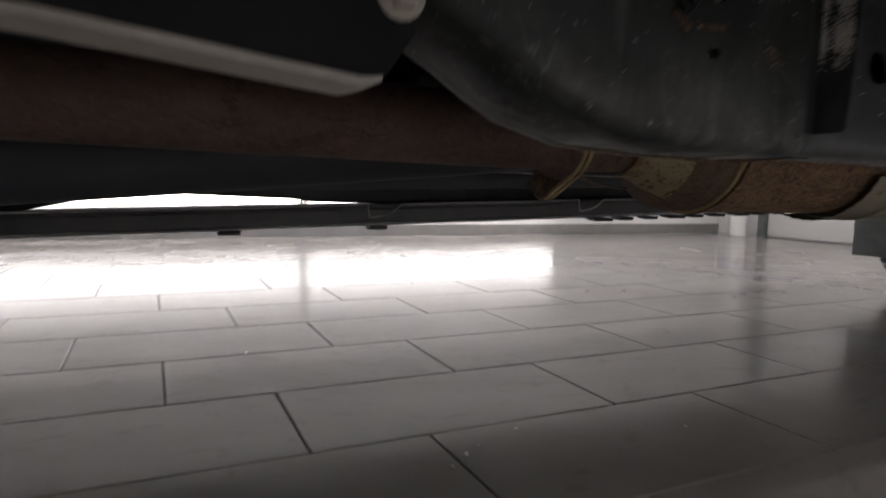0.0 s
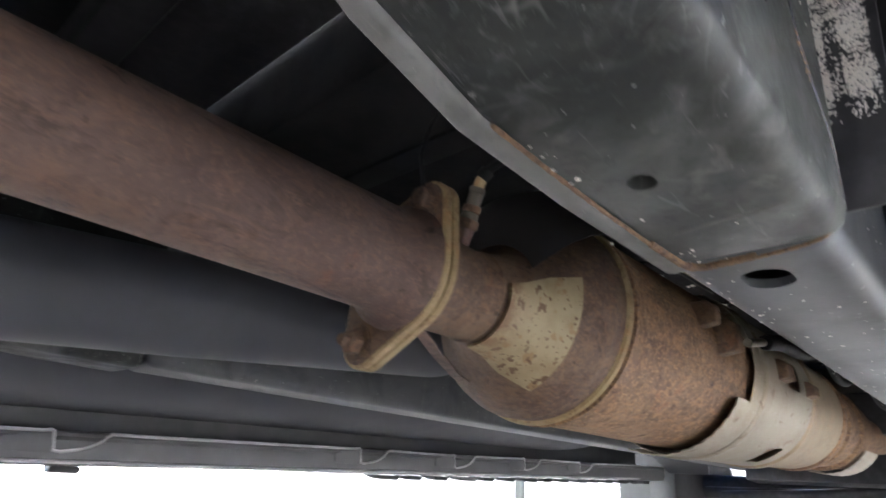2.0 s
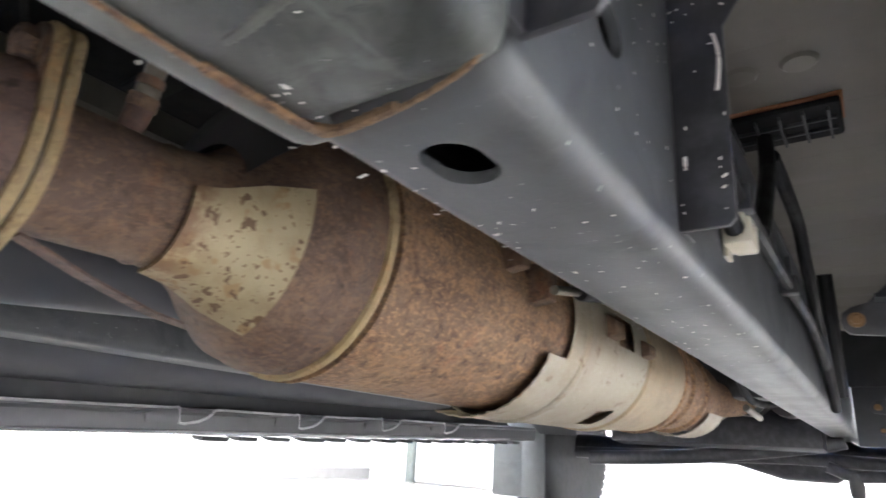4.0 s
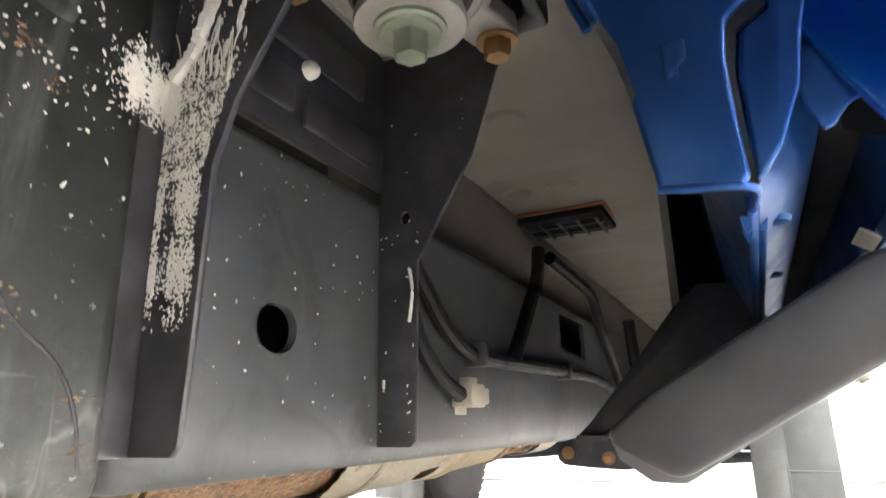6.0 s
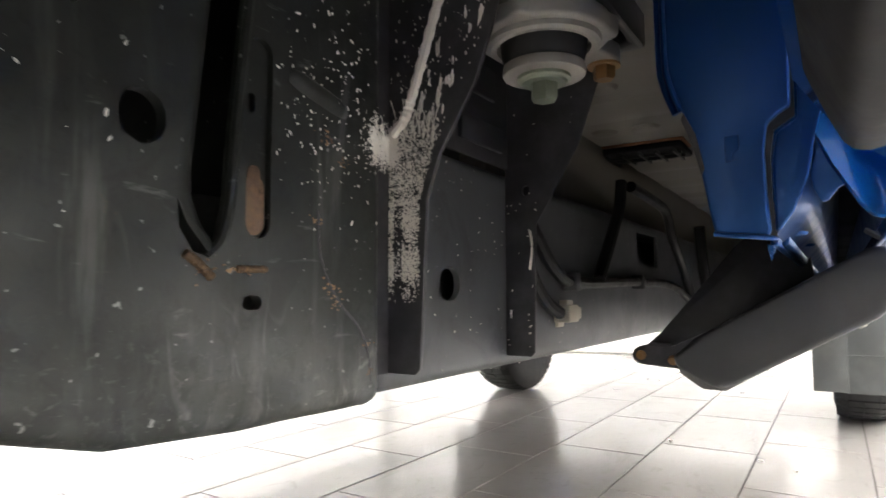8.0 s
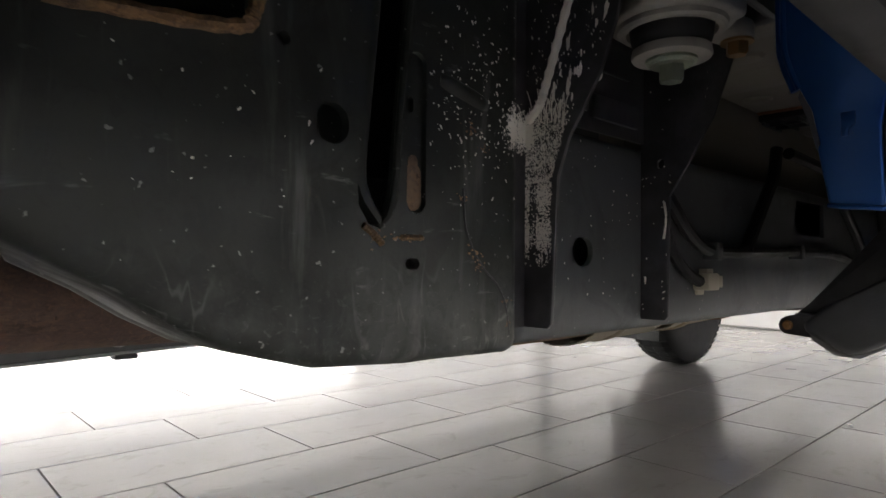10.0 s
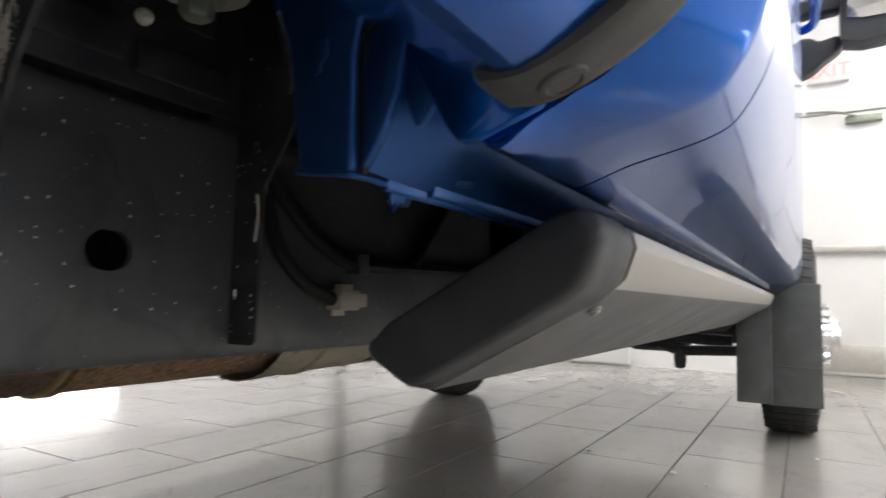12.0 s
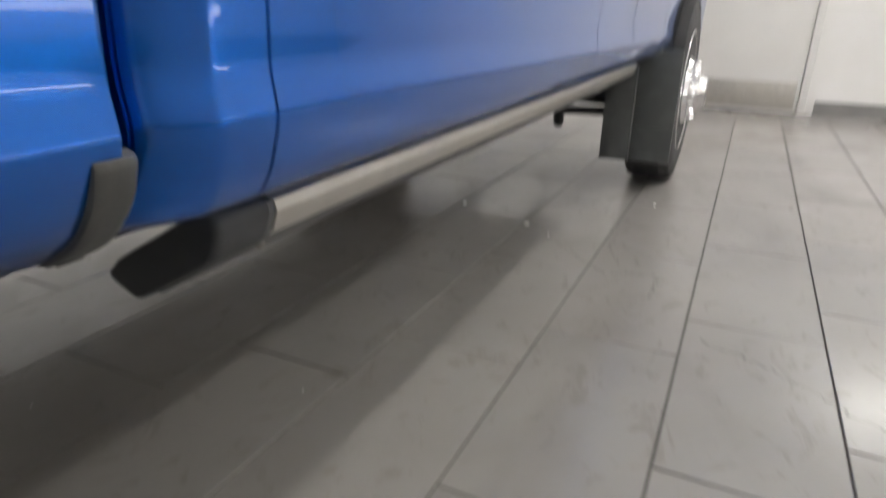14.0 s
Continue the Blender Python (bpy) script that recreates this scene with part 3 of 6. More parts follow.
part("pressed_ridge", tube([(0.398, 0.1880, 0.4614), (0.404, 0.1872, 0.4602), (0.416, 0.1860, 0.4599), (0.430, 0.1838, 0.4600), (0.441, 0.1826, 0.4598), (0.454, 0.1798, 0.4602), (0.462, 0.1785, 0.4618)], 0.0036, 10, 6, None, 0.1), DRY, rail_r, "pressed ridge with dried splash")
for pts, r in (([(0.3872, 0.055, 0.4612), (0.3872, 0.10, 0.4583), (0.3870, 0.147, 0.4567), (0.3868, 0.205, 0.4560), (0.388, 0.236, 0.4558), (0.394, 0.2425, 0.4560), (0.4247, 0.2405, 0.4560), (0.4552, 0.233, 0.4562), (0.466, 0.230, 0.461)], 0.0010),
               ([(0.3875, 0.190, 0.4562), (0.3882, 0.215, 0.4558), (0.3890, 0.232, 0.4558), (0.395, 0.2405, 0.4560), (0.404, 0.2412, 0.4562), (0.425, 0.2395, 0.4566)], 0.0020),
               ([(0.473, 0.080, 0.553), (0.473, 0.088, 0.548), (0.473, 0.096, 0.541)], 0.0022), ([(0.4722, 0.112, 0.546), (0.4722, 0.132, 0.5465)], 0.0018),
               ([(0.472, -0.10, 0.650), (0.473, -0.012, 0.6585), (0.473, 0.003, 0.671), (0.473, 0.0075, 0.70), (0.473, 0.009, 0.74)], 0.004)):
    part("weld_seam", tube(pts, r, 8, 8, None, 0.25), WELD, rail_r, "rusty weld seam")
hanger = part("spring_hanger", prism([(-0.48, 0.515), (-0.30, 0.500), (-0.15, 0.484), (-0.135, 0.486), (-0.118, 0.510), (-0.115, 0.57), (-0.48, 0.66)], "x", 0.4725, 0.4785, 0.002), NEAR_BLACK, rail_r, "dark spring hanger plate on the rail")
DUST = mat_plain("dusty_worn_steel", (0.44, 0.41, 0.36), 0.7, 0, 0.5, 60, 0.4, 120)
part("flange", prism([(-0.48, 0.5145), (-0.30, 0.4995), (-0.15, 0.4835), (-0.138, 0.485), (-0.138, 0.482), (-0.15, 0.4785), (-0.30, 0.4945), (-0.48, 0.5095)], "x", 0.430, 0.4785), DUST, hanger, "dusty worn steel flange")
part("bolt", bolt((0.479, -0.128, 0.53), (1, 0, 0), 0.010, 0.010), DUST, hanger)

# ---- body mount between two gussets ----
A_OUT = [(0.4645, 0.476), (0.491, 0.476), (0.495, 0.480), (0.497, 0.51), (0.501, 0.60), (0.512, 0.63), (0.540, 0.675), (0.553, 0.71), (0.575, 0.79), (0.4645, 0.79)]
B_OUT = [(0.4645, 0.472), (0.491, 0.472), (0.495, 0.476), (0.497, 0.60), (0.517, 0.632), (0.542, 0.674), (0.563, 0.735), (0.585, 0.79), (0.4645, 0.79)]
bracket = part("mount_bracket", prism(A_OUT, "y", 0.250, 0.254, 0.001), BLACK, truck, "black steel outrigger bracket spattered with white paint")
part("gusset", cut(prism(B_OUT, "y", 0.445, 0.449, 0.001), [prism(oblong(0.487, 0.634, 0.008, 0.010), "y", 0.43, 0.46)]), BLACK, bracket, "black gusset plate with white specks")
flange = box(0.4645, 0.468, 0.234, 0.2495, 0.476, 0.79)
part("foot_flange", flange, BLACK, bracket)
flange = box(0.4645, 0.468, 0.4495, 0.468, 0.472, 0.79)
part("foot_flange", flange, BLACK, bracket)
part("top_plate", box(0.4645, 0.60, 0.250, 0.449, 0.7905, 0.796, 0.001), BLACK, bracket)
part("web_plate", box(0.4645, 0.469, 0.2545, 0.4445, 0.6565, 0.789, 0.002), BLACK, bracket)
for y0, y1, z0, z1 in ((0.275, 0.335, 0.672, 0.700), (0.345, 0.425, 0.668, 0.692), (0.29, 0.41, 0.715, 0.745)):
    part("emboss", box(0.4691, 0.4745, y0, y1, z0, z1, 0.0045), BLACK, bracket)
part("plug", lathe([(0.4692, 0.350, 0.710, 0.0066), (0.473, 0.350, 0.710, 0.0062), (0.4755, 0.3505, 0.710, 0.0045), (0.477, 0.351, 0.710, 0.002)], "x", 11), WHITE_DRIP, bracket, "dried white blob")

MC = (0.558, 0.328)


def casting_outline(r, lobes, n=90):
    """A round plate with lobes (degrees, reach, half width in degrees)."""
    pts = []
    for i in range(n):
        a = 360 * i / n
        k = r
        for at, reach, half in lobes:
            d = abs((a - at + 180) % 360 - 180) / half
            k = max(k, r + (reach - r) * max(0.0, 1 - d ** 2) ** 0.5)
        pts.append((MC[0] + k * math.cos(radians(a)), MC[1] + k * math.sin(radians(a))))
    return pts


LOBES = ((71, 0.089, 16), (215, 0.078, 17), (130, 0.058, 10), (275, 0.057, 9), (20, 0.056, 9))
mount = part("body_mount", prism(casting_outline(0.0505, LOBES), "z", 0.7265, 0.742, 0.0045, None, 3), CAST, truck, "cast grey body mount with a large washer", True, 50)
part("cup", lathe([(0.7262, *MC, 0.0440), (0.7225, *MC, 0.0432), (0.7205, *MC, 0.0405), (0.7205, *MC, 0.0362), (0.7262, *MC, 0.0350)], "z", 44), CAST, mount)
part("neck", lathe([(0.7425, *MC, 0.047), (0.764, *MC, 0.050), (0.789, *MC, 0.052)], "z", 40), UNDER, mount, "dusty brown mount body")
part("cushion", lathe([(0.7255, *MC, 0.0335), (0.716, *MC, 0.0325), (0.711, *MC, 0.031), (0.7075, *MC, 0.028)], "z", 36), RUBBER, mount, "black rubber cushion")
part("washer", lathe([(0.7072, *MC, 0.030), (0.7068, *MC, 0.0312), (0.7015, *MC, 0.0320), (0.6995, *MC, 0.0312), (0.6988, *MC, 0.024)], "z", 44), CAST, mount, "large grey steel washer")
part("small_washer", lathe([(0.6986, *MC, 0.0205), (0.6962, *MC, 0.0205), (0.6952, *MC, 0.0180), (0.6935, *MC, 0.0170)], "z", 32), ZINC, mount, "greenish zinc washer")
part("bolt", bolt((*MC, 0.6934), (0, 0, -1), 0.0108, 0.0135, False), ZINC, mount, "greenish zinc bolt head")
for ang, far in ((71, 0.0755), (215, 0.064)):
    cx, cy = MC[0] + far * math.cos(radians(ang)), MC[1] + far * math.sin(radians(ang))
    part("bolt", bolt((cx, cy, 0.7262), (0, 0, -1), 0.0095, 0.011), BRASS, mount, "yellowed zinc bolt")
for ang in (118, 60):
    cx, cy = MC[0] + 0.050 * math.cos(radians(ang)), MC[1] + 0.050 * math.sin(radians(ang))
    part("spur", lathe([(0.7425, cx, cy, 0.005), (0.750, cx, cy, 0.003), (0.755, cx, cy, 0.0012)], "z", 8), CAST, mount)
part("horn", prism([(0.602, 0.300), (0.612, 0.300), (0.612, 0.425), (0.575, 0.425), (0.575, 0.414), (0.602, 0.405)], "z", 0.7425, 0.789, 0.004), BLACK, truck, "black mount horn plate")

# ---- white paint: the run and the splatter on bracket, plate and rail ----
rng = random.Random(5)
drip = bmesh.new()
tube([(0.540, 0.2485, 0.80), (0.522, 0.2485, 0.765), (0.511, 0.2485, 0.735), (0.499, 0.2485, 0.70), (0.489, 0.2485, 0.672), (0.484, 0.2485, 0.660), (0.472, 0.2485, 0.648)], 0.0032, 8, 6, drip, 0.3)
part("paint_run", drip, WHITE_DRIP, bracket, "run of dried white paint")


def fleck(bm, c, u, v, r, elong=1.0, turn=0.0, n=7):
    """A small raised chip of paint in the plane of u and v."""
    c, u, v = Vector(c), Vector(u), Vector(v)
    w = u.cross(v).normalized()
    rim, top = [], []
    for i in range(n):
        a = 2 * math.pi * i / n
        k = r * rng.uniform(0.6, 1.2)
        x, y = k * elong * math.cos(a), k * math.sin(a)
        p = c + u * (x * math.cos(turn) - y * math.sin(turn)) + v * (x * math.sin(turn) + y * math.cos(turn))
        rim.append(bm.verts.new(p))
        top.append(bm.verts.new(c + (p - c) * 0.7 + w * min(0.0012, r * 0.4)))
    bm.faces.new(top)
    for i in range(n):
        j = (i + 1) % n
        bm.faces.new((rim[i], rim[j], top[j], top[i]))


REAR = ((1, 0, 0), (0, 0, 1))
flecks = bmesh.new()


def web(x, z, s):
    """How far a spot lies from the veins of a fine net."""
    return abs(noise.noise(Vector((x * s, z * s, 3.1)))) - 0.06


for k in range(7000):
    z = rng.uniform(0.596, 0.652)
    f = (z - 0.596) / 0.056
    x = rng.uniform(0.4685, 0.4945 + 0.018 * f)
    dense = noise.noise(Vector((x * 90, z * 90, 0)))
    if web(x, z, 430) > 0.07 + 0.12 * dense or (f > 0.75 and rng.random() < (f - 0.75) * 3.4):
        continue
    fleck(flecks, (x, 0.2496, z), *REAR, rng.uniform(0.00022, 0.00042), rng.uniform(2.2, 6.5), rng.uniform(0, 3.1), 4)
for k in range(6500):
    z = rng.uniform(0.527, 0.600)
    x = rng.uniform(0.4682, 0.4725) if rng.random() < 0.25 else rng.gauss(0.4865, 0.0062)
    if rng.random() > (z - 0.524) / 0.022 * (0.6 + 0.8 * abs(math.sin(x * 900))):
        continue
    if not 0.468 < x < 0.495 or (z < 0.535 and x < 0.48 and rng.random() < 0.8):
        continue
    if noise.noise(Vector((x * 760, z * 760, 0))) < -0.16 + 0.34 * math.sin(z * 95 + 0.9) ** 2 + (0.3 if 0.4755 < x < 0.480 else 0):
        continue
    fleck(flecks, (x, 0.2496, z), *REAR, rng.uniform(0.00025, 0.00065), rng.uniform(1, 3.5), rng.uniform(0, 3.1), 5)
for k in range(28):
    z = rng.uniform(0.645, 0.78)
    x = rng.uniform(0.492 + max(0, z - 0.66) * 0.35, 0.506 + max(0, z - 0.64) * 0.50)
    fleck(flecks, (x, 0.2496, z), *REAR, rng.uniform(0.0009, 0.0021), rng.uniform(2.2, 5.5), 1.5 + rng.uniform(-0.15, 0.12), 9)
for k in range(240):
    z = rng.uniform(0.64, 0.78)
    x = rng.uniform(0.470, 0.505 + max(0, z - 0.63) * 0.55)
    fleck(flecks, (x, 0.2496, z), *REAR, rng.uniform(0.0003, 0.0009), rng.uniform(1, 3), rng.uniform(1.1, 2.0), 5)
for k in range(900):
    z = rng.gauss(0.640, 0.008)
    x = rng.gauss(0.4695, 0.004)
    if 0.4655 < x < 0.482 and 0.622 < z < 0.655:
        fleck(flecks, (x, 0.2494, z), *REAR, rng.uniform(0.0003, 0.0008), rng.uniform(1, 4), rng.uniform(0, 3.1), 5)
for k in range(900):
    y, z = rng.uniform(0.226, 0.2395), rng.gauss(0.638, 0.007)
    if z > 0.618 and web(y, z, 300) < 0.22:
        fleck(flecks, (0.4722 if y < 0.232 else 0.4722, y, z), (0, 1, 0), (0, 0, 1), rng.uniform(0.0003, 0.0006), rng.uniform(1, 4), rng.uniform(0, 3.1), 5)
for k in range(500):
    y, z = rng.uniform(0.240, 0.2495), rng.gauss(0.640, 0.007)
    if z > 0.620:
        fleck(flecks, (0.4682, y, z), (0, 1, 0), (0, 0, 1), rng.uniform(0.0003, 0.0007), rng.uniform(1, 4), rng.uniform(0, 3.1), 5)
for k in range(1100):
    y, z = 0.2337 - abs(rng.gauss(0, 0.006)), rng.gauss(0.641, 0.008)
    if web(y, z, 260) < 0.2 and z > 0.622 - (0.2335 - y):
        fleck(flecks, (0.4722 if y < 0.2318 else 0.4645, y, z), (0, 1, 0), (0, 0, 1), rng.uniform(0.0003, 0.0006), rng.uniform(1, 4), rng.uniform(0, 3.1), 5)
tagged(part("paint_splatter", flecks, WHITE_DRIP, bracket, "thick splatter of dried white paint"), kind="stuff")
for k in range(34):
    x, z = rng.uniform(0.470, 0.510), rng.uniform(0.640, 0.655)
    d = rng.uniform(-0.006, 0.006)
    l = rng.uniform(0.008, 0.022)
    part("paint_thread", tube([(x, 0.2488, z), (x + d * 0.3, 0.2486, z + l * 0.5), (x + d, 0.2488, z + l)], 0.0004, 5, 4), WHITE_DRIP, bracket)
specks = bmesh.new()
SIDE = ((0, 1, 0), (0, 0, 1))
for k in range(330):
    y, z = rng.uniform(-0.09, 0.232), rng.uniform(0.55, 0.74)
    if rng.random() < 0.5:
        y, z = rng.gauss(0.185, 0.03), rng.gauss(0.645, 0.03)
        if y > 0.23:
            continue
    x = 0.47225 if 0.125 < y < 0.232 and z > 0.553 and not (0.12 < y < 0.137 and 0.56 < z < 0.68) else 0.4722
    if y < 0.07 and rng.random() < 0.75 or x < 0.47222 and y > 0.075 or (y - 0.057) ** 2 + (z - 0.616) ** 2 < 0.0003 or 0.070 < y < 0.1115:
        continue
    fleck(specks, (x, y, z), *SIDE, rng.uniform(0.0003, 0.0010), rng.uniform(1, 2.6), rng.uniform(0, 3.1), 6)
for k in range(44):
    y, z = rng.uniform(0.27, 0.44), rng.uniform(0.50, 0.65)
    if (y - 0.34) ** 2 + (z - 0.541) ** 2 > 0.0004:
        fleck(specks, (0.4642, y, z), *SIDE, rng.uniform(0.0005, 0.0011), rng.uniform(1, 2), rng.uniform(0, 3.1), 5)
for k in range(26):
    z = rng.uniform(0.48, 0.75)
    x = rng.uniform(0.467, 0.494 + max(0, z - 0.60) * 0.45)
    fleck(specks, (x, 0.4446, z), *REAR, rng.uniform(0.0004, 0.0011), rng.uniform(1, 2.5), rng.uniform(0, 3.1), 5)
for k in range(95):
    y, x = rng.uniform(-0.02, 0.9), rng.uniform(0.37, 0.455)
    z = 0.4562 if 0.13 < y < 0.26 else 0.4598
    if y < 0.13 or (abs(y - 0.284) < 0.03) or (abs(y - 0.138) < 0.03):
        continue
    fleck(specks, (x, y, z), (0, 1, 0), (1, 0, 0), rng.uniform(0.0004, 0.0010), rng.uniform(1, 2.5), rng.uniform(0, 3.1), 5)
for k in range(28):
    y = rng.uniform(0.06, 0.50)
    x = rng.uniform(0.3885, 0.402) if y < 0.24 else rng.gauss(0.388, 0.008)
    fleck(specks, (x, y, 0.4562 if y < 0.24 else 0.4598), (0, 1, 0), (1, 0, 0), rng.uniform(0.0004, 0.0013), rng.uniform(1, 1.8), rng.uniform(0, 3.1), 7)
tagged(part("paint_specks", specks, WHITE_DRIP, rail_r, "small white paint specks"), kind="stuff")
stain = bmesh.new()
for y, z, r, e in ((0.178, 0.632, 0.006, 1.6), (0.196, 0.618, 0.004, 1.3), (0.171, 0.577, 0.005, 1.2), (0.186, 0.535, 0.0055, 1.7), (0.19, 0.527, 0.004, 1.2), (0.219, 0.499, 0.003, 2.0), (0.223, 0.480, 0.003, 2.4), (0.09, 0.5445, 0.005, 1.8), (0.112, 0.5465, 0.004, 2.6)):
    for q in range(14):
        yy, zz = y + rng.gauss(0, r * 0.5 * e), z + rng.gauss(0, r * 0.5)
        fleck(stain, (0.4721, yy, zz), *SIDE, r * rng.uniform(0.06, 0.22), e, rng.uniform(-0.6, 0.6), 7)
tagged(part("rust_stain", stain, RUST, rail_r, "small rust marks"), kind="stuff")
part("edge_bead", tube([(0.4722, 0.172, 0.585), (0.4722, 0.174, 0.560), (0.4718, 0.180, 0.545), (0.4718, 0.193, 0.527), (0.4718, 0.212, 0.511), (0.4718, 0.2215, 0.494), (0.4715, 0.226, 0.472)], 0.0008, 6, 8, None, 0.4), BLACK, rail_r)
dash = tube([(0.4915, 0.4442, 0.594), (0.4935, 0.4442, 0.580), (0.4925, 0.4442, 0.566), (0.491, 0.4442, 0.556)], 0.0013, 6, 5)
part("paint_dash", dash, WHITE_DRIP, bracket)
part("paint_dash", tube([(0.4705, 0.4442, 0.517), (0.4705, 0.4442, 0.509)], 0.0012, 6, 3), WHITE_DRIP, bracket)

# ---- exhaust ----
CAT = (0.130, 0.510)
exhaust = part("exhaust_pipe", lathe([(-1.1, 0.185, 0.497, 0.0415), (-0.4, 0.183, 0.495, 0.0415), (0.176, 0.176, 0.4895, 0.0415), (0.186, 0.176, 0.488, 0.0440), (0.194, 0.176, 0.487, 0.0490), (0.2013, 0.176, 0.487, 0.0505)], "y", 44), PIPE, truck, "brown heat-stained exhaust pipe")


def flange_plate(y0, y1, inset=0.0):
    c, u = Vector((0.172, 0.487)), Vector((0.072, 0.113)).normalized()
    v = Vector((-u.y, u.x))
    pts = []
    for cc, rr in ((0.058, 0.019), (0.0, 0.053), (-0.066, 0.021)):
        for k in range(28):
            a = 2 * math.pi * k / 28
            p = c + u * (cc + (rr - inset) * math.cos(a)) + v * ((rr - inset) * math.sin(a))
            pts.append((p.x, p.y))
    pts = sorted(set(pts))
    hull = []
    for seq in (pts, pts[::-1]):
        side = []
        for p in seq:
            while len(side) > 1 and (side[-1][0] - side[-2][0]) * (p[1] - side[-2][1]) - (side[-1][1] - side[-2][1]) * (p[0] - side[-2][0]) <= 0:
                side.pop()
            side.append(p)
        hull += side[:-1]
    return prism(hull, "y", y0, y1, 0.0012)


part("flange_face", flange_plate(0.2015, 0.2029, 0.003), CONE, exhaust, "dark brown flange face")
part("flange", flange_plate(0.203, 0.2100), FLANGE, exhaust, "yellowed steel flange plate")
part("gasket", flange_plate(0.2102, 0.2116, 0.0022), BLACK, exhaust, "thin dark gasket")
part("flange", flange_plate(0.2118, 0.2188), FLANGE, exhaust, "yellowed steel flange plate")
for f in (0.0585, -0.0665):
    c = Vector((0.172, 0.2, 0.487)) + Vector((0.072, 0, 0.113)).normalized() * f
    b = bolt((c.x, 0.2013, c.z), (0, -1, 0), 0.0105, 0.009)
    loft([ring((c.x, 0.2013, c.z), 0.0052, (0, -1, 0), 12), ring((c.x, 0.190 if f > 0 else 0.1845, c.z), 0.0052, (0, -1, 0), 12), ring((c.x, 0.189 if f > 0 else 0.1830, c.z), 0.0040, (0, -1, 0), 12)], bm=b)
    part("flange_bolt", b, CONE, exhaust, "rusty bolt")
converter = part("converter", lathe([(0.2190, 0.172, 0.487, 0.043), (0.226, 0.172, 0.487, 0.040), (0.290, 0.168, 0.489, 0.040), (0.294, 0.168, 0.489, 0.042), (0.300, 0.167, 0.490, 0.041), (0.325, 0.163, 0.492, 0.046), (0.355, 0.152, 0.498, 0.064), (0.385, 0.142, 0.504, 0.090), (0.405, 0.136, 0.507, 0.104), (0.420, 0.133, 0.509, 0.1085), (0.430, 0.131, 0.510, 0.1125), (0.438, *CAT, 0.1115), (0.464, *CAT, 0.1125)], "y", 56), CONE, exhaust, "rusty brown catalytic converter cone")
part("seam_ring", lathe([(0.452, *CAT, 0.1120), (0.4535, *CAT, 0.1155), (0.457, *CAT, 0.1168), (0.4605, *CAT, 0.1155), (0.462, *CAT, 0.1120)], "y", 56), FLANGE, exhaust, "yellowed seam ring")
part("seam_lip", lathe([(0.4655, *CAT, 0.1120), (0.4662, *CAT, 0.1170), (0.4695, *CAT, 0.1170), (0.4710, *CAT, 0.1120)], "y", 56), RUST, exhaust)
part("converter_shell", lathe([(0.471, *CAT, 0.1125), (0.48, *CAT, 0.1135), (0.82, *CAT, 0.1135), (0.84, *CAT, 0.110)], "y", 64), RUST, exhaust, "rust-mottled converter shell")
# heat-shield sleeves round the converter, open towards the rail
def sleeve(y0, y1, r0, r1, a0, a1, c=CAT, wave=0.0, n=40, thick=0.0015, rib=0.0):
    """Part of a cylinder wall between two angles (degrees, 0 = outboard, 90 = up)."""
    m = 60 if rib else 6
    secs = []
    for i in range(m + 1):
        f = i / m
        y, r = y0 + (y1 - y0) * f, r0 + (r1 - r0) * f + (rib if i % 2 else 0)
        line = []
        for sgn in (1, -1):
            seq = range(n + 1) if sgn > 0 else range(n, -1, -1)
            for k in seq:
                a = radians(a0 + (a1 - a0) * k / n)
                rr = r + (0 if sgn > 0 else -thick) + wave * math.sin(k * 1.7 + i)
                line.append(Vector((c[0] + rr * math.cos(a), y, c[1] + rr * math.sin(a))))
        secs.append(line)
    return loft(secs)


part("inner_liner", lathe([(0.84, *CAT, 0.108), (0.96, *CAT, 0.106), (1.40, *CAT, 0.098), (1.50, *CAT, 0.085)], "y", 48), RUST, exhaust)
part("heat_shield", sleeve(0.745, 0.80, 0.126, 0.124, -110, -25, CAT, 0.0008), WRAP, exhaust, "bent silvery heat shield")
sh = sleeve(0.80, 1.10, 0.1225, 0.1185, -240, 62, CAT, 0.0, 60, 0.0015, 0.0012)
sh = cut(sh, [prism([(0.155, 1.005), (0.20, 1.00), (0.205, 1.055), (0.16, 1.06)], "z", 0.36, 0.43), prism([(0.60 + 0.36, 0.50), (1.03, 0.50), (1.03, 0.545), (0.96, 0.545)], "x", 0.22, 0.30)])
part("heat_shield", sh, WRAP, exhaust, "ribbed silvery heat shield with torn windows")
part("shield_band", lathe([(0.838, *CAT, 0.1235), (0.842, *CAT, 0.126), (0.852, *CAT, 0.126), (0.856, *CAT, 0.1235)], "y", 56), WRAP, exhaust)
part("heat_shield", sleeve(1.105, 1.38, 0.118, 0.108, -230, 70, CAT, 0.0, 56, 0.0015, 0.0008), STAINED, exhaust, "cream heat-stained shield")
part("shield_band", lathe([(1.10, *CAT, 0.1185), (1.105, *CAT, 0.1225), (1.125, *CAT, 0.1225), (1.13, *CAT, 0.118)], "y", 56), STAINED, exhaust)
part("shield_band", lathe([(1.36, *CAT, 0.109), (1.365, *CAT, 0.113), (1.385, *CAT, 0.113), (1.39, *CAT, 0.108)], "y", 56), RUST, exhaust)
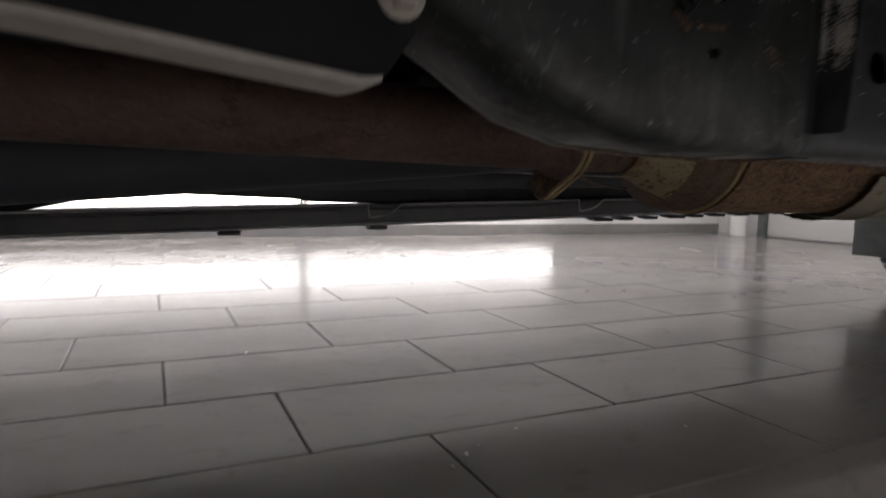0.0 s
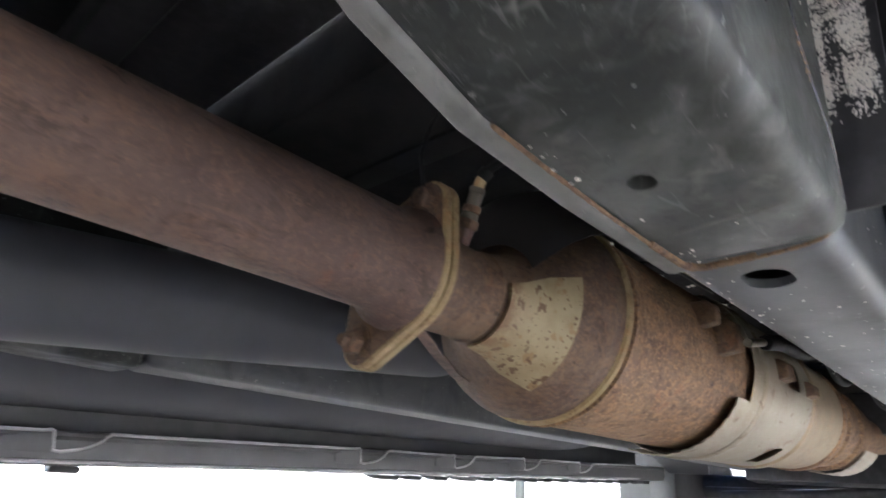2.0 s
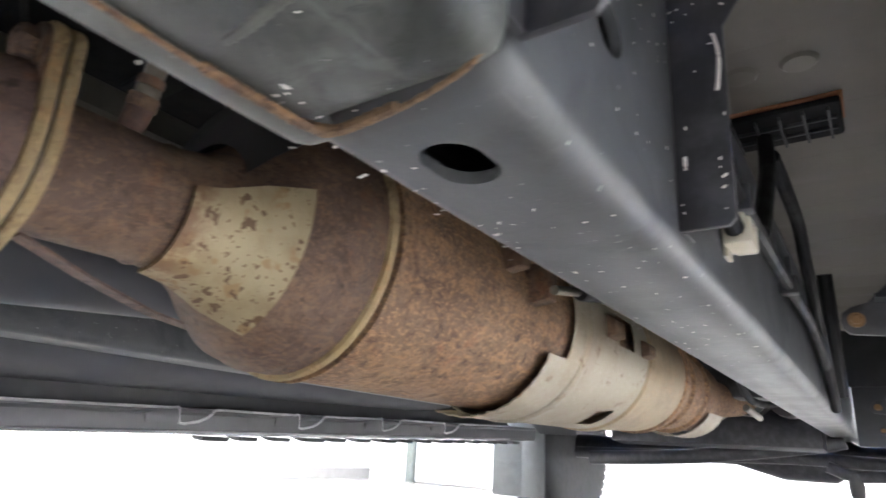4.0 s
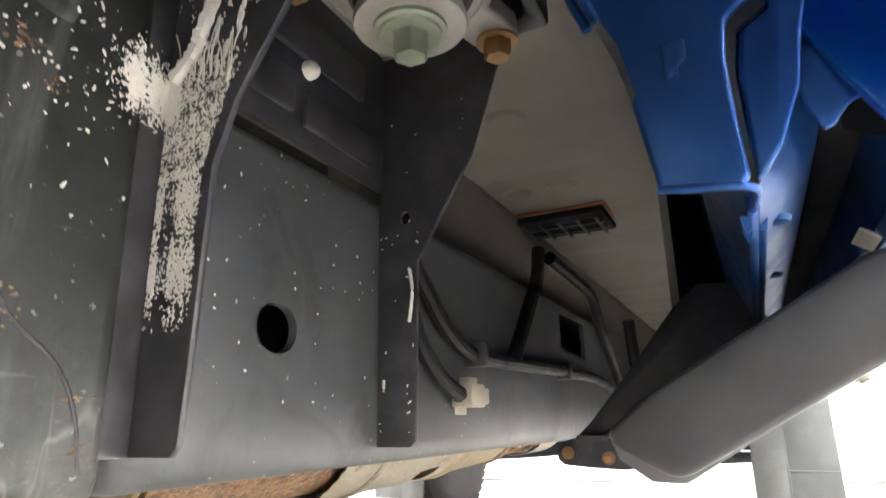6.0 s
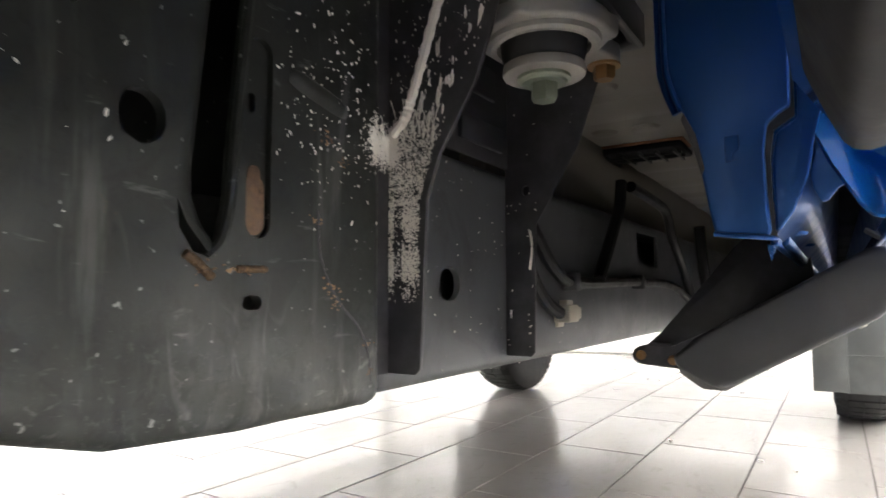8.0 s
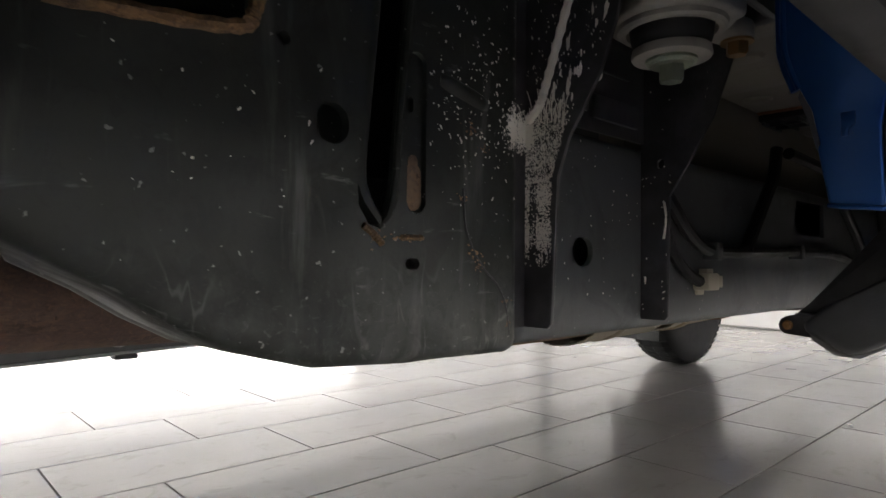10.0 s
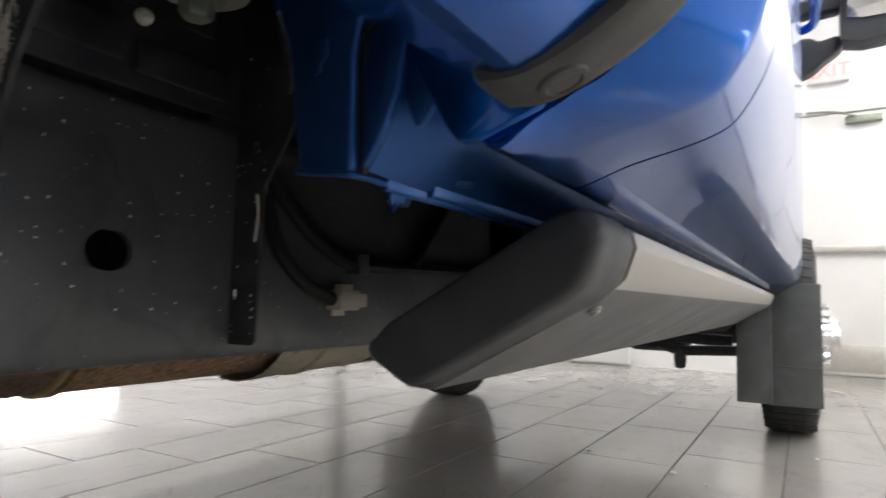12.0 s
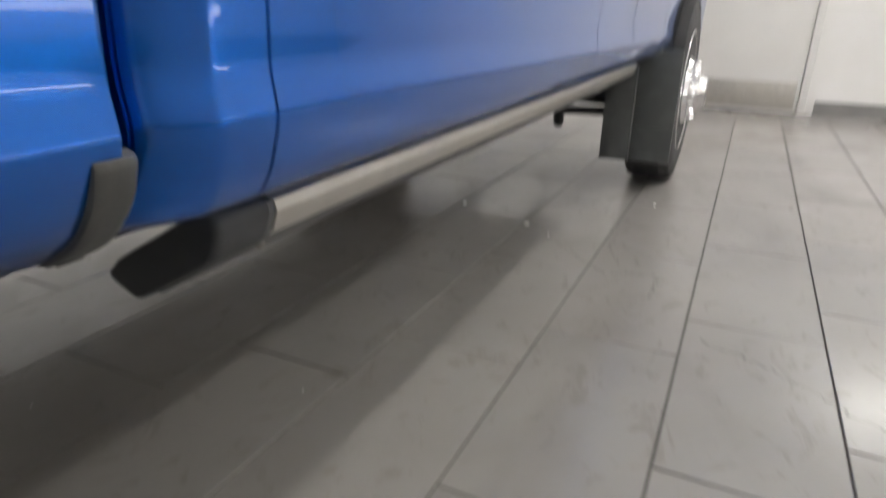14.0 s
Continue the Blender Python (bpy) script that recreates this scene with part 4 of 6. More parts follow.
part("outlet_cone", lathe([(1.39, *CAT, 0.094), (1.47, *CAT, 0.094), (1.475, *CAT, 0.101), (1.49, *CAT, 0.101), (1.495, *CAT, 0.094), (1.60, *CAT, 0.092), (1.605, *CAT, 0.100), (1.62, *CAT, 0.100), (1.625, *CAT, 0.092), (1.78, *CAT, 0.088), (1.88, 0.135, 0.515, 0.055), (2.3, 0.16, 0.54, 0.045), (2.8, 0.20, 0.66, 0.045), (3.1, 0.22, 0.86, 0.045)], "y", 44), RUST, exhaust, "rusty ribbed front exhaust section")
part("heat_shield", sleeve(1.63, 1.78, 0.106, 0.104, -125, -30, CAT, 0.0006), WRAP, exhaust, "bent silvery heat shield")
# spotted patch over the cone and the bent strap below it
cone_at = {0.30: (0.167, 0.490, 0.0428), 0.325: (0.163, 0.492, 0.0475), 0.355: (0.152, 0.498, 0.066), 0.385: (0.142, 0.504, 0.092)}
secs = []
for i, (y, (cx, cz, r)) in enumerate(cone_at.items()):
    y += (0.0, -0.004, -0.006, -0.008)[i]
    lo, hi = ((-92, 6), (-90, 10), (-82, 12), (-68, 8))[i]
    line = []
    for sgn in (1, -1):
        for k in (range(13) if sgn > 0 else range(12, -1, -1)):
            a = radians(lo + (hi - lo) * k / 12)
            rr = r + (0.0035 if sgn > 0 else 0.0012)
            line.append(Vector((cx + rr * math.cos(a), y, cz + rr * math.sin(a))))
    secs.append(line)
part("patch_plate", loft(secs), PATCH, exhaust, "pale steel patch with rust spots")
strap = loft([[Vector((x + dx, y + dy, z + dz)) for dx, dy, dz in ((-0.004, 0, 0), (0.005, 0.002, 0.001), (0.005, 0.002, 0.003), (-0.004, 0, 0.002))] for x, y, z in ((0.180, 0.222, 0.441), (0.150, 0.275, 0.434), (0.115, 0.34, 0.428), (0.088, 0.395, 0.4275), (0.082, 0.408, 0.434))])
part("strap", strap, PIPE, exhaust, "thin bent steel strap")
# arched shield above the converter
part("shield_lip", tube([(0.135 + 0.128 * math.cos(radians(34)), 0.40, 0.512 + 0.128 * math.sin(radians(34))), (0.135 + 0.130 * math.cos(radians(34)), 0.54, 0.512 + 0.130 * math.sin(radians(34))), (0.135 + 0.132 * math.cos(radians(34)), 0.68, 0.512 + 0.132 * math.sin(radians(34)))], 0.002, 8, 6), WRAP, exhaust)
DULL = mat_plain("dull_shield_steel", (0.045, 0.042, 0.042), 0.6, 0.3)
part("tunnel_shield", sleeve(0.40, 0.68, 0.128, 0.132, 30, 168, (0.135, 0.512), 0.0005), DULL, exhaust, "dull arched heat shield")
dome = []
for y, r, cx, cz in ((0.338, 0.058, 0.156, 0.497), (0.348, 0.080, 0.150, 0.501), (0.362, 0.101, 0.143, 0.506), (0.380, 0.119, 0.138, 0.510), (0.3995, 0.128, 0.135, 0.512)):
    dome.append([Vector((cx + (r - d) * math.cos(radians(a)), y, cz + (r - d) * math.sin(radians(a)))) for d, angles in ((0.0, range(24, 172, 6)), (0.0015, range(168, 18, -6))) for a in angles])
part("shield_front", loft(dome), DULL, exhaust, "domed front of the dull heat shield")
SENSOR = mat_plain("dull_sensor_steel", (0.15, 0.135, 0.11), 0.45, 0.6, 0.4, 80)
sensor = part("sensor", tube([(0.177, 0.268, 0.524), (0.1815, 0.2695, 0.538), (0.1835, 0.270, 0.543)], 0.0085, 12, 2), PIPE, exhaust, "brown oxygen sensor with lead")
for a, b, r, n, what, mt in (((0.1832, 0.270, 0.542), (0.1862, 0.270, 0.550), 0.0105, 6, "sensor_nut", CONE), ((0.1862, 0.270, 0.550), (0.1885, 0.270, 0.556), 0.0078, 16, "sensor_collar", SENSOR), ((0.1885, 0.270, 0.556), (0.1905, 0.270, 0.562), 0.0085, 16, "sensor_collar", CONE),
                             ((0.1905, 0.270, 0.562), (0.1945, 0.270, 0.573), 0.0066, 16, "sensor_tip", SENSOR), ((0.1945, 0.270, 0.573), (0.1965, 0.270, 0.578), 0.0074, 16, "sensor_collar", SENSOR), ((0.1965, 0.270, 0.578), (0.2000, 0.270, 0.587), 0.0052, 14, "sensor_neck", FLANGE), ((0.2000, 0.270, 0.587), (0.2065, 0.271, 0.5935), 0.0066, 12, "boot", LOOM)):
    d = Vector(b) - Vector(a)
    part(what, loft([ring(a, r * 0.93, d, n), ring(Vector(a) + d * 0.12, r, d, n), ring(Vector(a) + d * 0.88, r, d, n), ring(b, r * 0.93, d, n)]), mt, sensor)
part("lead", tube([(0.206, 0.271, 0.593), (0.222, 0.274, 0.600), (0.262, 0.282, 0.612), (0.33, 0.30, 0.618)], 0.0042, 8, 6), LOOM, sensor)
part("hose", tube([(0.2075, 0.1935, 0.541), (0.2080, 0.189, 0.556), (0.2095, 0.186, 0.575), (0.222, 0.190, 0.605), (0.262, 0.20, 0.630), (0.34, 0.22, 0.640)], 0.0016, 6, 6), LOOM, sensor)

# brackets, hoses and clips between the converter and the rail
for pts, r, what, mt, label in (([(0.290, 0.655, 0.505), (0.290, 0.715, 0.517)], 0.0050, "stud", SENSOR, "dull steel stud"),
                                ([(0.291, 0.72, 0.518), (0.297, 0.78, 0.527), (0.300, 0.845, 0.528), (0.305, 0.93, 0.545), (0.31, 1.05, 0.575)], 0.0095, "ribbed_hose", LOOM, "black ribbed hose"),
                                ([(0.300, 0.96, 0.560), (0.302, 1.00, 0.540), (0.302, 1.05, 0.522), (0.304, 1.11, 0.530), (0.306, 1.14, 0.580)], 0.0065, "hose", LOOM, "black rubber hose"),
                                ([(0.300, 1.28, 0.60), (0.302, 1.33, 0.545), (0.304, 1.42, 0.525), (0.306, 1.50, 0.545), (0.308, 1.55, 0.60)], 0.0075, "hose", LOOM, "black rubber hose"),
                                ([(0.290, 1.55, 0.62), (0.288, 1.62, 0.540), (0.290, 1.72, 0.500), (0.300, 1.85, 0.495), (0.31, 2.0, 0.51)], 0.009, "hose", LOOM, "black rubber hose"),
                                ([(0.284, 1.715, 0.476), (0.298, 1.80, 0.459)], 0.008, "hose_clip", CAST, "grey steel hose clip")):
    part(what, tube(pts, r, 12, 8 if len(pts) > 2 else 1, None, 0.12 if what == "ribbed_hose" else 0.0), mt, exhaust, label)
for y0, y1, z0, z1, x0, x1 in ((0.640, 0.660, 0.525, 0.560, 0.225, 0.262), (0.690, 0.712, 0.500, 0.548, 0.228, 0.268), (0.905, 0.945, 0.500, 0.535, 0.235, 0.265), (1.060, 1.095, 0.495, 0.525, 0.232, 0.262)):
    part("tab", prism([(x0, z0), (x1, z0 + 0.006), (x1, z1 - 0.008), (x1 - 0.010, z1), (x0, z1)], "y", y0, y1, 0.003), CONE, exhaust, "rusty bracket stub")

# ---- cab ----
SILL = [(0.7092, 0.5685), (0.7135, 0.5655), (0.7235, 0.5745), (0.7345, 0.5870), (0.7415, 0.6040), (0.7460, 0.6240), (0.764, 0.624)]
OUTER = [(0.7690, 0.5780), (0.7760, 0.5735), (0.8010, 0.5825), (0.8268, 0.5890), (0.8425, 0.5945), (0.8500, 0.6010), (0.8585, 0.6155), (0.8640, 0.6315), (0.8680, 0.6450), (0.8696, 0.6560), (0.8684, 0.6680), (0.8662, 0.6850), (0.8674, 0.715), (0.8710, 0.78)]
OUTER = [(p.x, p.z) for p in smooth_path([(x, 0, z) for x, z in OUTER], 3)] + [(0.876, 0.92), (0.874, 1.10), (0.862, 1.28)]
UPPER = [(0.845, 1.31), (0.775, 1.62), (0.71, 1.74), (0.55, 1.80), (0.0, 1.82)]


def mirrored(pts):
    return pts + [(-x, z) for x, z in reversed(pts) if abs(x) > 1e-6]


CAB0, CAB1 = 0.302, 2.42
ringpts = mirrored([(0.665, 0.83), (0.668, 0.72), (0.690, 0.62)] + SILL + OUTER + UPPER)


def corner_tuck(x, z, y):
    """How far the rounded rear corner of the cab draws in at a place of its side."""
    out = max(0.0, min(1.0, (abs(x) - 0.775) / 0.06)) if z < 1.0 else 1.0 if abs(x) > 0.5 else 0.0
    back = max(0.0, (0.346 - y) / 0.044)
    return out * (0.021 * back + 0.010 * back ** 4 - (0.0012 if 0.335 < y < 0.346 else 0.0))


def cab_section(y, top=1.0):
    """The cab's section; near its rear end the corner draws in and the sill sweeps up into the rear face."""
    rise = max(0.0, (0.365 - y) / 0.063) ** 2.2
    line = []
    for x, z in ringpts:
        a = abs(x) - corner_tuck(x, z, y)
        lift = 0.034 * rise * math.exp(-((a - 0.737) / 0.013) ** 2) if z < 0.63 else 0.0
        line.append(Vector((math.copysign(a, x), y, (z if z < 1.3 else 1.3 + (z - 1.3) * top) + lift)))
    return line


cab = part("cab", loft([cab_section(y) for y in (CAB0, 0.306, 0.312, 0.320, 0.330, 0.3385, 0.343, 0.347, 0.356, 0.366, 1.0, 1.9)] + [cab_section(2.25, 0.45), cab_section(CAB1, 0.0)]), PAINT, truck, "blue crew cab body", True, 28)
# the sill's hidden inner side carries the darker, rougher blue
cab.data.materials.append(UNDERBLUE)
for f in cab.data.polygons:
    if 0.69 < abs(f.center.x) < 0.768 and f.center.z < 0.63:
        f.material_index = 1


def side_panel(y0, y1, pts, lift, s, between=()):
    """A skin that follows the side of the cab."""
    def off(i, d):
        p = Vector(pts[i])
        a, b = Vector(pts[max(i - 1, 0)]), Vector(pts[min(i + 1, len(pts) - 1)])
        t = (b - a).normalized()
        return p + Vector((t.y, -t.x)) * d
    n = len(pts)
    line = [off(i, lift) for i in range(n)] + [off(i, 0.0006) for i in range(n - 1, -1, -1)]
    return loft([[Vector((s * (p.x - corner_tuck(p.x, p.y, y)), y, p.y)) for p in line] for y in (y0, y0 + 0.003, *(between or ((y0 + y1) / 2,)), y1 - 0.003, y1)])


for s in (1, -1):
    for y0, y1, what in ((0.3956, 1.3745, "rear_door"), (1.3775, 2.36, "front_door")):
        d = part(what, side_panel(y0, y1, OUTER, 0.0030, s), PAINT, cab, "blue glossy door skin", True, 28)
        win = [(0.846, 1.315), (0.83, 1.385), (0.78, 1.60)]
        part("window", side_panel(y0 + 0.07, min(y1 - 0.06, 2.2), win, 0.003, s), GLASS, cab, "dark tinted side window")
        z = 1.13
        part("door_handle", tube([(s * 0.874, y0 + 0.07, z), (s * 0.905, y0 + 0.10, z), (s * 0.907, y0 + 0.17, z), (s * 0.903, y0 + 0.24, z), (s * 0.874, y0 + 0.27, z)], 0.010, 8, 4), PAINT, cab)

# blue rear pillar foot of the cab with its seam, hems and torn tape
FOOT = [(0.654, 0.80), (0.6548, 0.690), (0.6570, 0.667), (0.6625, 0.650), (0.6690, 0.632), (0.6735, 0.610), (0.6775, 0.586), (0.6805, 0.5690), (0.6850, 0.5672), (0.6980, 0.5662), (0.7095, 0.5650), (0.7112, 0.5690), (0.7098, 0.590), (0.7092, 0.615), (0.7110, 0.6310), (0.7165, 0.6360), (0.7235, 0.6400), (0.7250, 0.80)]
for s in (1, -1):
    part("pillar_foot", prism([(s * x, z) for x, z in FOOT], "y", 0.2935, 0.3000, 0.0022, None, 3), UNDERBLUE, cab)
    part("seam_sealer", prism([(s * x, z) for x, z in ((0.7080, 0.566), (0.7135, 0.5645), (0.7120, 0.590), (0.7118, 0.612), (0.7140, 0.628), (0.7250, 0.6350), (0.7262, 0.80), (0.7200, 0.80), (0.7200, 0.642), (0.7100, 0.635), (0.7070, 0.615))], "y", 0.2990, 0.3022), BLACK, cab, "black sealer in the pillar seam")
    part("corner_panel", prism([(s * x, z) for x, z in ((0.7130, 0.5675), (0.7160, 0.5690), (0.7230, 0.5790), (0.7310, 0.5990), (0.7345, 0.6200), (0.7400, 0.6400), (0.7600, 0.660), (0.7600, 0.80), (0.7275, 0.80), (0.7265, 0.6330), (0.7155, 0.6260), (0.7128, 0.6100), (0.7130, 0.590))], "y", 0.2968, 0.3024, 0.0024, None, 3), UNDERBLUE, cab)
    for dx, dy, top in ((0.0, 0.0, 0.80), (-0.0045, 0.0045, 0.80)):
        part("hem", tube([(s * (0.6538 + dx), 0.2945 + dy, top), (s * (0.6546 + dx), 0.2945 + dy, 0.690), (s * (0.6568 + dx), 0.2945 + dy, 0.667), (s * (0.6640 + dx), 0.2950 + dy, 0.646)], 0.0022, 8, 5), UNDERBLUE, cab)
    part("drain_slot", prism([(s * x, z) for x, z in ((0.6655, 0.6440), (0.6720, 0.6300), (0.6765, 0.6080), (0.6748, 0.6040), (0.6705, 0.6220), (0.6640, 0.6400))], "y", 0.2915, 0.2931), BLACK, cab, "dark slot behind the hem")
    part("stamped_step", prism([(s * x, z) for x, z in ((0.6880, 0.6260), (0.6960, 0.6262), (0.6960, 0.6180), (0.6925, 0.6150), (0.6925, 0.6110), (0.6885, 0.6105))], "y", 0.2922, 0.2933, 0.0004), UNDERBLUE, cab)
    part("foot_lip", tube([(s * 0.6805, 0.2935, 0.5680), (s * 0.690, 0.2930, 0.5664), (s * 0.704, 0.2932, 0.5650), (s * 0.712, 0.2975, 0.5640), (s * 0.7115, 0.315, 0.5642), (s * 0.7105, 0.345, 0.5638)], 0.0016, 8, 6), UNDERBLUE, cab)
    # Black filler: the shade deep in the gap is put into its colour.
    part("sill_gap", prism([(s * x, z) for x, z in ((0.7468, 0.6232), (0.7462, 0.616), (0.7650, 0.616), (0.7635, 0.6232))], "y", 0.318, 2.38), NEAR_BLACK, cab, "black strip for the shade inside the sill gap")
    part("quarter_panel", side_panel(0.3030, 0.3931, OUTER, 0.0030, s, (0.312, 0.322, 0.332, 0.3395, 0.3435, 0.3475, 0.36)), PAINT, cab, "", True, 28)
    for dx, dz, y0 in ((0.0035, 0.0015, 0.318), (0.0075, 0.0034, 0.352)):
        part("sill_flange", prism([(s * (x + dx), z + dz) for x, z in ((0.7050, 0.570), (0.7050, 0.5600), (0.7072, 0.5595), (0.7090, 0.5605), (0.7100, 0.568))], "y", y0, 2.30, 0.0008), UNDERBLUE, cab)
    for y, x, z in ((0.372, 0.7215, 0.5735), (0.50, 0.722, 0.574)):
        part("plug", lathe([(z - 0.0002, s * x, y, 0.0065), (z - 0.0022, s * x, y, 0.0052), (z - 0.0026, s * x, y, 0.003)], "z", 14), UNDERBLUE, cab)
    part("closing_plate", prism([(s * x, z) for x, z in ((0.7290, 0.80), (0.7285, 0.640), (0.7295, 0.610), (0.7325, 0.592), (0.7365, 0.5835), (0.7400, 0.5850), (0.7450, 0.5915), (0.7520, 0.5950), (0.7600, 0.606), (0.7720, 0.618), (0.795, 0.622), (0.795, 0.80))], "y", 0.3028, 0.3066, 0.0016, None, 2), UNDERBLUE, cab)
    part("corner_skin", prism([(s * x, z) for x, z in ((0.7255, 0.80), (0.7275, 0.645), (0.7325, 0.625), (0.7405, 0.605), (0.7475, 0.592), (0.7535, 0.581), (0.7590, 0.5738), (0.7640, 0.5725), (0.7720, 0.5742), (0.795, 0.583), (0.795, 0.80))], "y", 0.2975, 0.3016, 0.0018, None, 3), PAINT, cab)
    part("inner_sill_bracket", loft([[Vector((s * x, y, z)) for x, z in ((0.7480, 0.6225), (0.7490, 0.600 + d), (0.7660, 0.592 + d), (0.7640, 0.6225))] for y, d in ((0.3460, 0.012), (0.3483, 0.0))]), NEAR_BLACK, cab, "black bracket behind the sill corner")
tape = bmesh.new()
for y, w, d, tip in ((0.324, 0.005, 0.003, 0.002), (0.3285, 0.004, 0.006, -0.001), (0.332, 0.005, 0.0025, 0.003), (0.337, 0.005, 0.002, 0.001)):
    loft([[Vector((0.7060, y, 0.5625)), Vector((0.7100, y, 0.5625)), Vector((0.7100, y + w, 0.5625)), Vector((0.7060, y + w, 0.5625))],
          [Vector((0.7065, y + 0.001, 0.5600 - d * 0.5)), Vector((0.7095, y + 0.001, 0.5598 - d * 0.6)), Vector((0.7095, y + w * 0.9, 0.5598 - d * 0.5)), Vector((0.7065, y + w * 0.9, 0.5600 - d * 0.4))],
          [Vector((0.7075, y + w * 0.4 + tip, 0.5590 - d)), Vector((0.7085, y + w * 0.4 + tip, 0.5590 - d)), Vector((0.7085, y + w * 0.6 + tip, 0.5590 - d)), Vector((0.7075, y + w * 0.6 + tip, 0.5590 - d))]], bm=tape)
part("torn_tape", tape, UNDERBLUE, cab, "torn scrap of blue masking")

part("sill_label", prism([(0.7615, 0.5795), (0.7690, 0.5742), (0.7735, 0.5738), (0.7725, 0.5722), (0.7685, 0.5728), (0.7605, 0.5785)], "y", 0.432, 0.462), CONNECT, cab, "small beige label under the sill")

# cab floor pan with pressed ribs and the plastic plug strip
def swell(x0, x1, y0, y1, z=0.7713, deep=0.0045):
    """A soft pressed swelling under the floor pan."""
    rows = []
    for f in (0.0, 0.12, 0.25, 0.4, 0.6, 0.75, 0.88, 1.0):
        k = math.sin(math.pi * f) ** 1.5
        pts = [(x0, 0.0), (x0 + 0.015, 0.3), (x0 + 0.035, 0.8), (x0 + 0.06, 1.0), (x1 - 0.06, 1.0), (x1 - 0.035, 0.8), (x1 - 0.015, 0.3), (x1, 0.0)]
        rows.append([Vector((x, y0 + (y1 - y0) * f, z - deep * k * e)) for x, e in pts] + [Vector((x1, y0 + (y1 - y0) * f, z + 0.0008)), Vector((x0, y0 + (y1 - y0) * f, z + 0.0008))])
    return loft(rows)


pan = bmesh.new()
box(0.30, 0.664, 0.284, 2.40, 0.7715, 0.829, 0, pan)
box(-0.664, -0.30, 0.284, 2.40, 0.7715, 0.829, 0, pan)
part("floor_pan", pan, UNDER, cab, "grey-brown coated cab floor pan")
for k in range(9):
    y = 0.46 + 0.2 * k + (0.06 if k == 2 else 0)
    part("pressed_rib", swell(0.31, 0.61, y - 0.02, y + 0.075), UNDER, cab)
    part("pressed_rib", swell(-0.61, -0.31, y - 0.02, y + 0.075), UNDER, cab)
    for x in (0.40, 0.46, 0.52) if k < 2 else ():
        part("dimple", lathe([(0.7711, x, y + 0.125, 0.020), (0.7675, x, y + 0.125, 0.016), (0.7665, x, y + 0.125, 0.008)], "z", 18), UNDER, cab)
# Near-black roof: the tunnel's shade sits in the colour.
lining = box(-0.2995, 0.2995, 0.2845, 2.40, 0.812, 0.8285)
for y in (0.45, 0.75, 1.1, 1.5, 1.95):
    part("tunnel_rib", box(-0.28, 0.28, y, y + 0.05, 0.803, 0.8119, 0.003), NEAR_BLACK, cab)
part("tunnel", lining, NEAR_BLACK, cab, "near-black tunnel roof, dark for the shade above the exhaust")
# Added strips block the light between rail top and floor pan.
for s in (1, -1):
    part("gap_filler", box(*sorted((s * 0.395, s * 0.43)), 0.47, 2.425, 0.656, 0.7708, 0.003), UNDER, cab)
# Added panel: keeps the bright far wall out of the dark tunnel end.
part("gap_panel", box(-0.64, 0.64, 2.428, 2.440, 0.60, 0.829), PLASTIC, cab, "black panel added to block the bright gap ahead")
grid = box(0.345, 0.552, 0.868, 0.958, 0.757, 0.7675, 0.004)
plug = part("drain_strip", grid, NEAR_BLACK, cab, "black ribbed plastic strip with orange seal")
part("strip_tail", box(0.292, 0.3445, 0.880, 0.946, 0.759, 0.7705, 0.004), NEAR_BLACK, plug)
for k in range(8):
    part("rib", box(0.355 + 0.026 * k, 0.358 + 0.026 * k, 0.873, 0.953, 0.7515, 0.7568), PLASTIC, plug)
for y in (0.898, 0.926):
    part("rib", box(0.352, 0.546, y, y + 0.003, 0.7525, 0.7568), PLASTIC, plug)
part("seal", box(0.342, 0.555, 0.865, 0.961, 0.7677, 0.7708, 0.001), mat_plain("orange_seal", (0.30, 0.12, 0.05), 0.7), plug, "orange rubber seal")

# ---- cargo bed: side with its front wall, and the grey stone guard ----
BED_OUT = [(0.725, 0.80), (0.727, 0.640), (0.748, 0.607), (0.780, 0.5865), (0.803, 0.5810), (0.832, 0.597), (0.848, 0.612), (0.861, 0.633), (0.8690, 0.6545), (0.8682, 0.668), (0.8664, 0.688), (0.8685, 0.73), (0.877, 0.92), (0.875, 1.10), (0.863, 1.30), (0.80, 1.31), (0.79, 0.90)]


rounded = smooth_path([(x, 0, z) for x, z in BED_OUT[3:12]], 4)
BED_OUT = BED_OUT[:3] + [(p.x, p.z) for p in rounded] + BED_OUT[12:]


def bed_front(x, z):
    """How far forward the bed side reaches at a place of its section."""
    return 0.250 + 0.0245 * max(0.0, min(1.0, (x - 0.755) / 0.045)) + (0.0015 if x > 0.81 else 0)


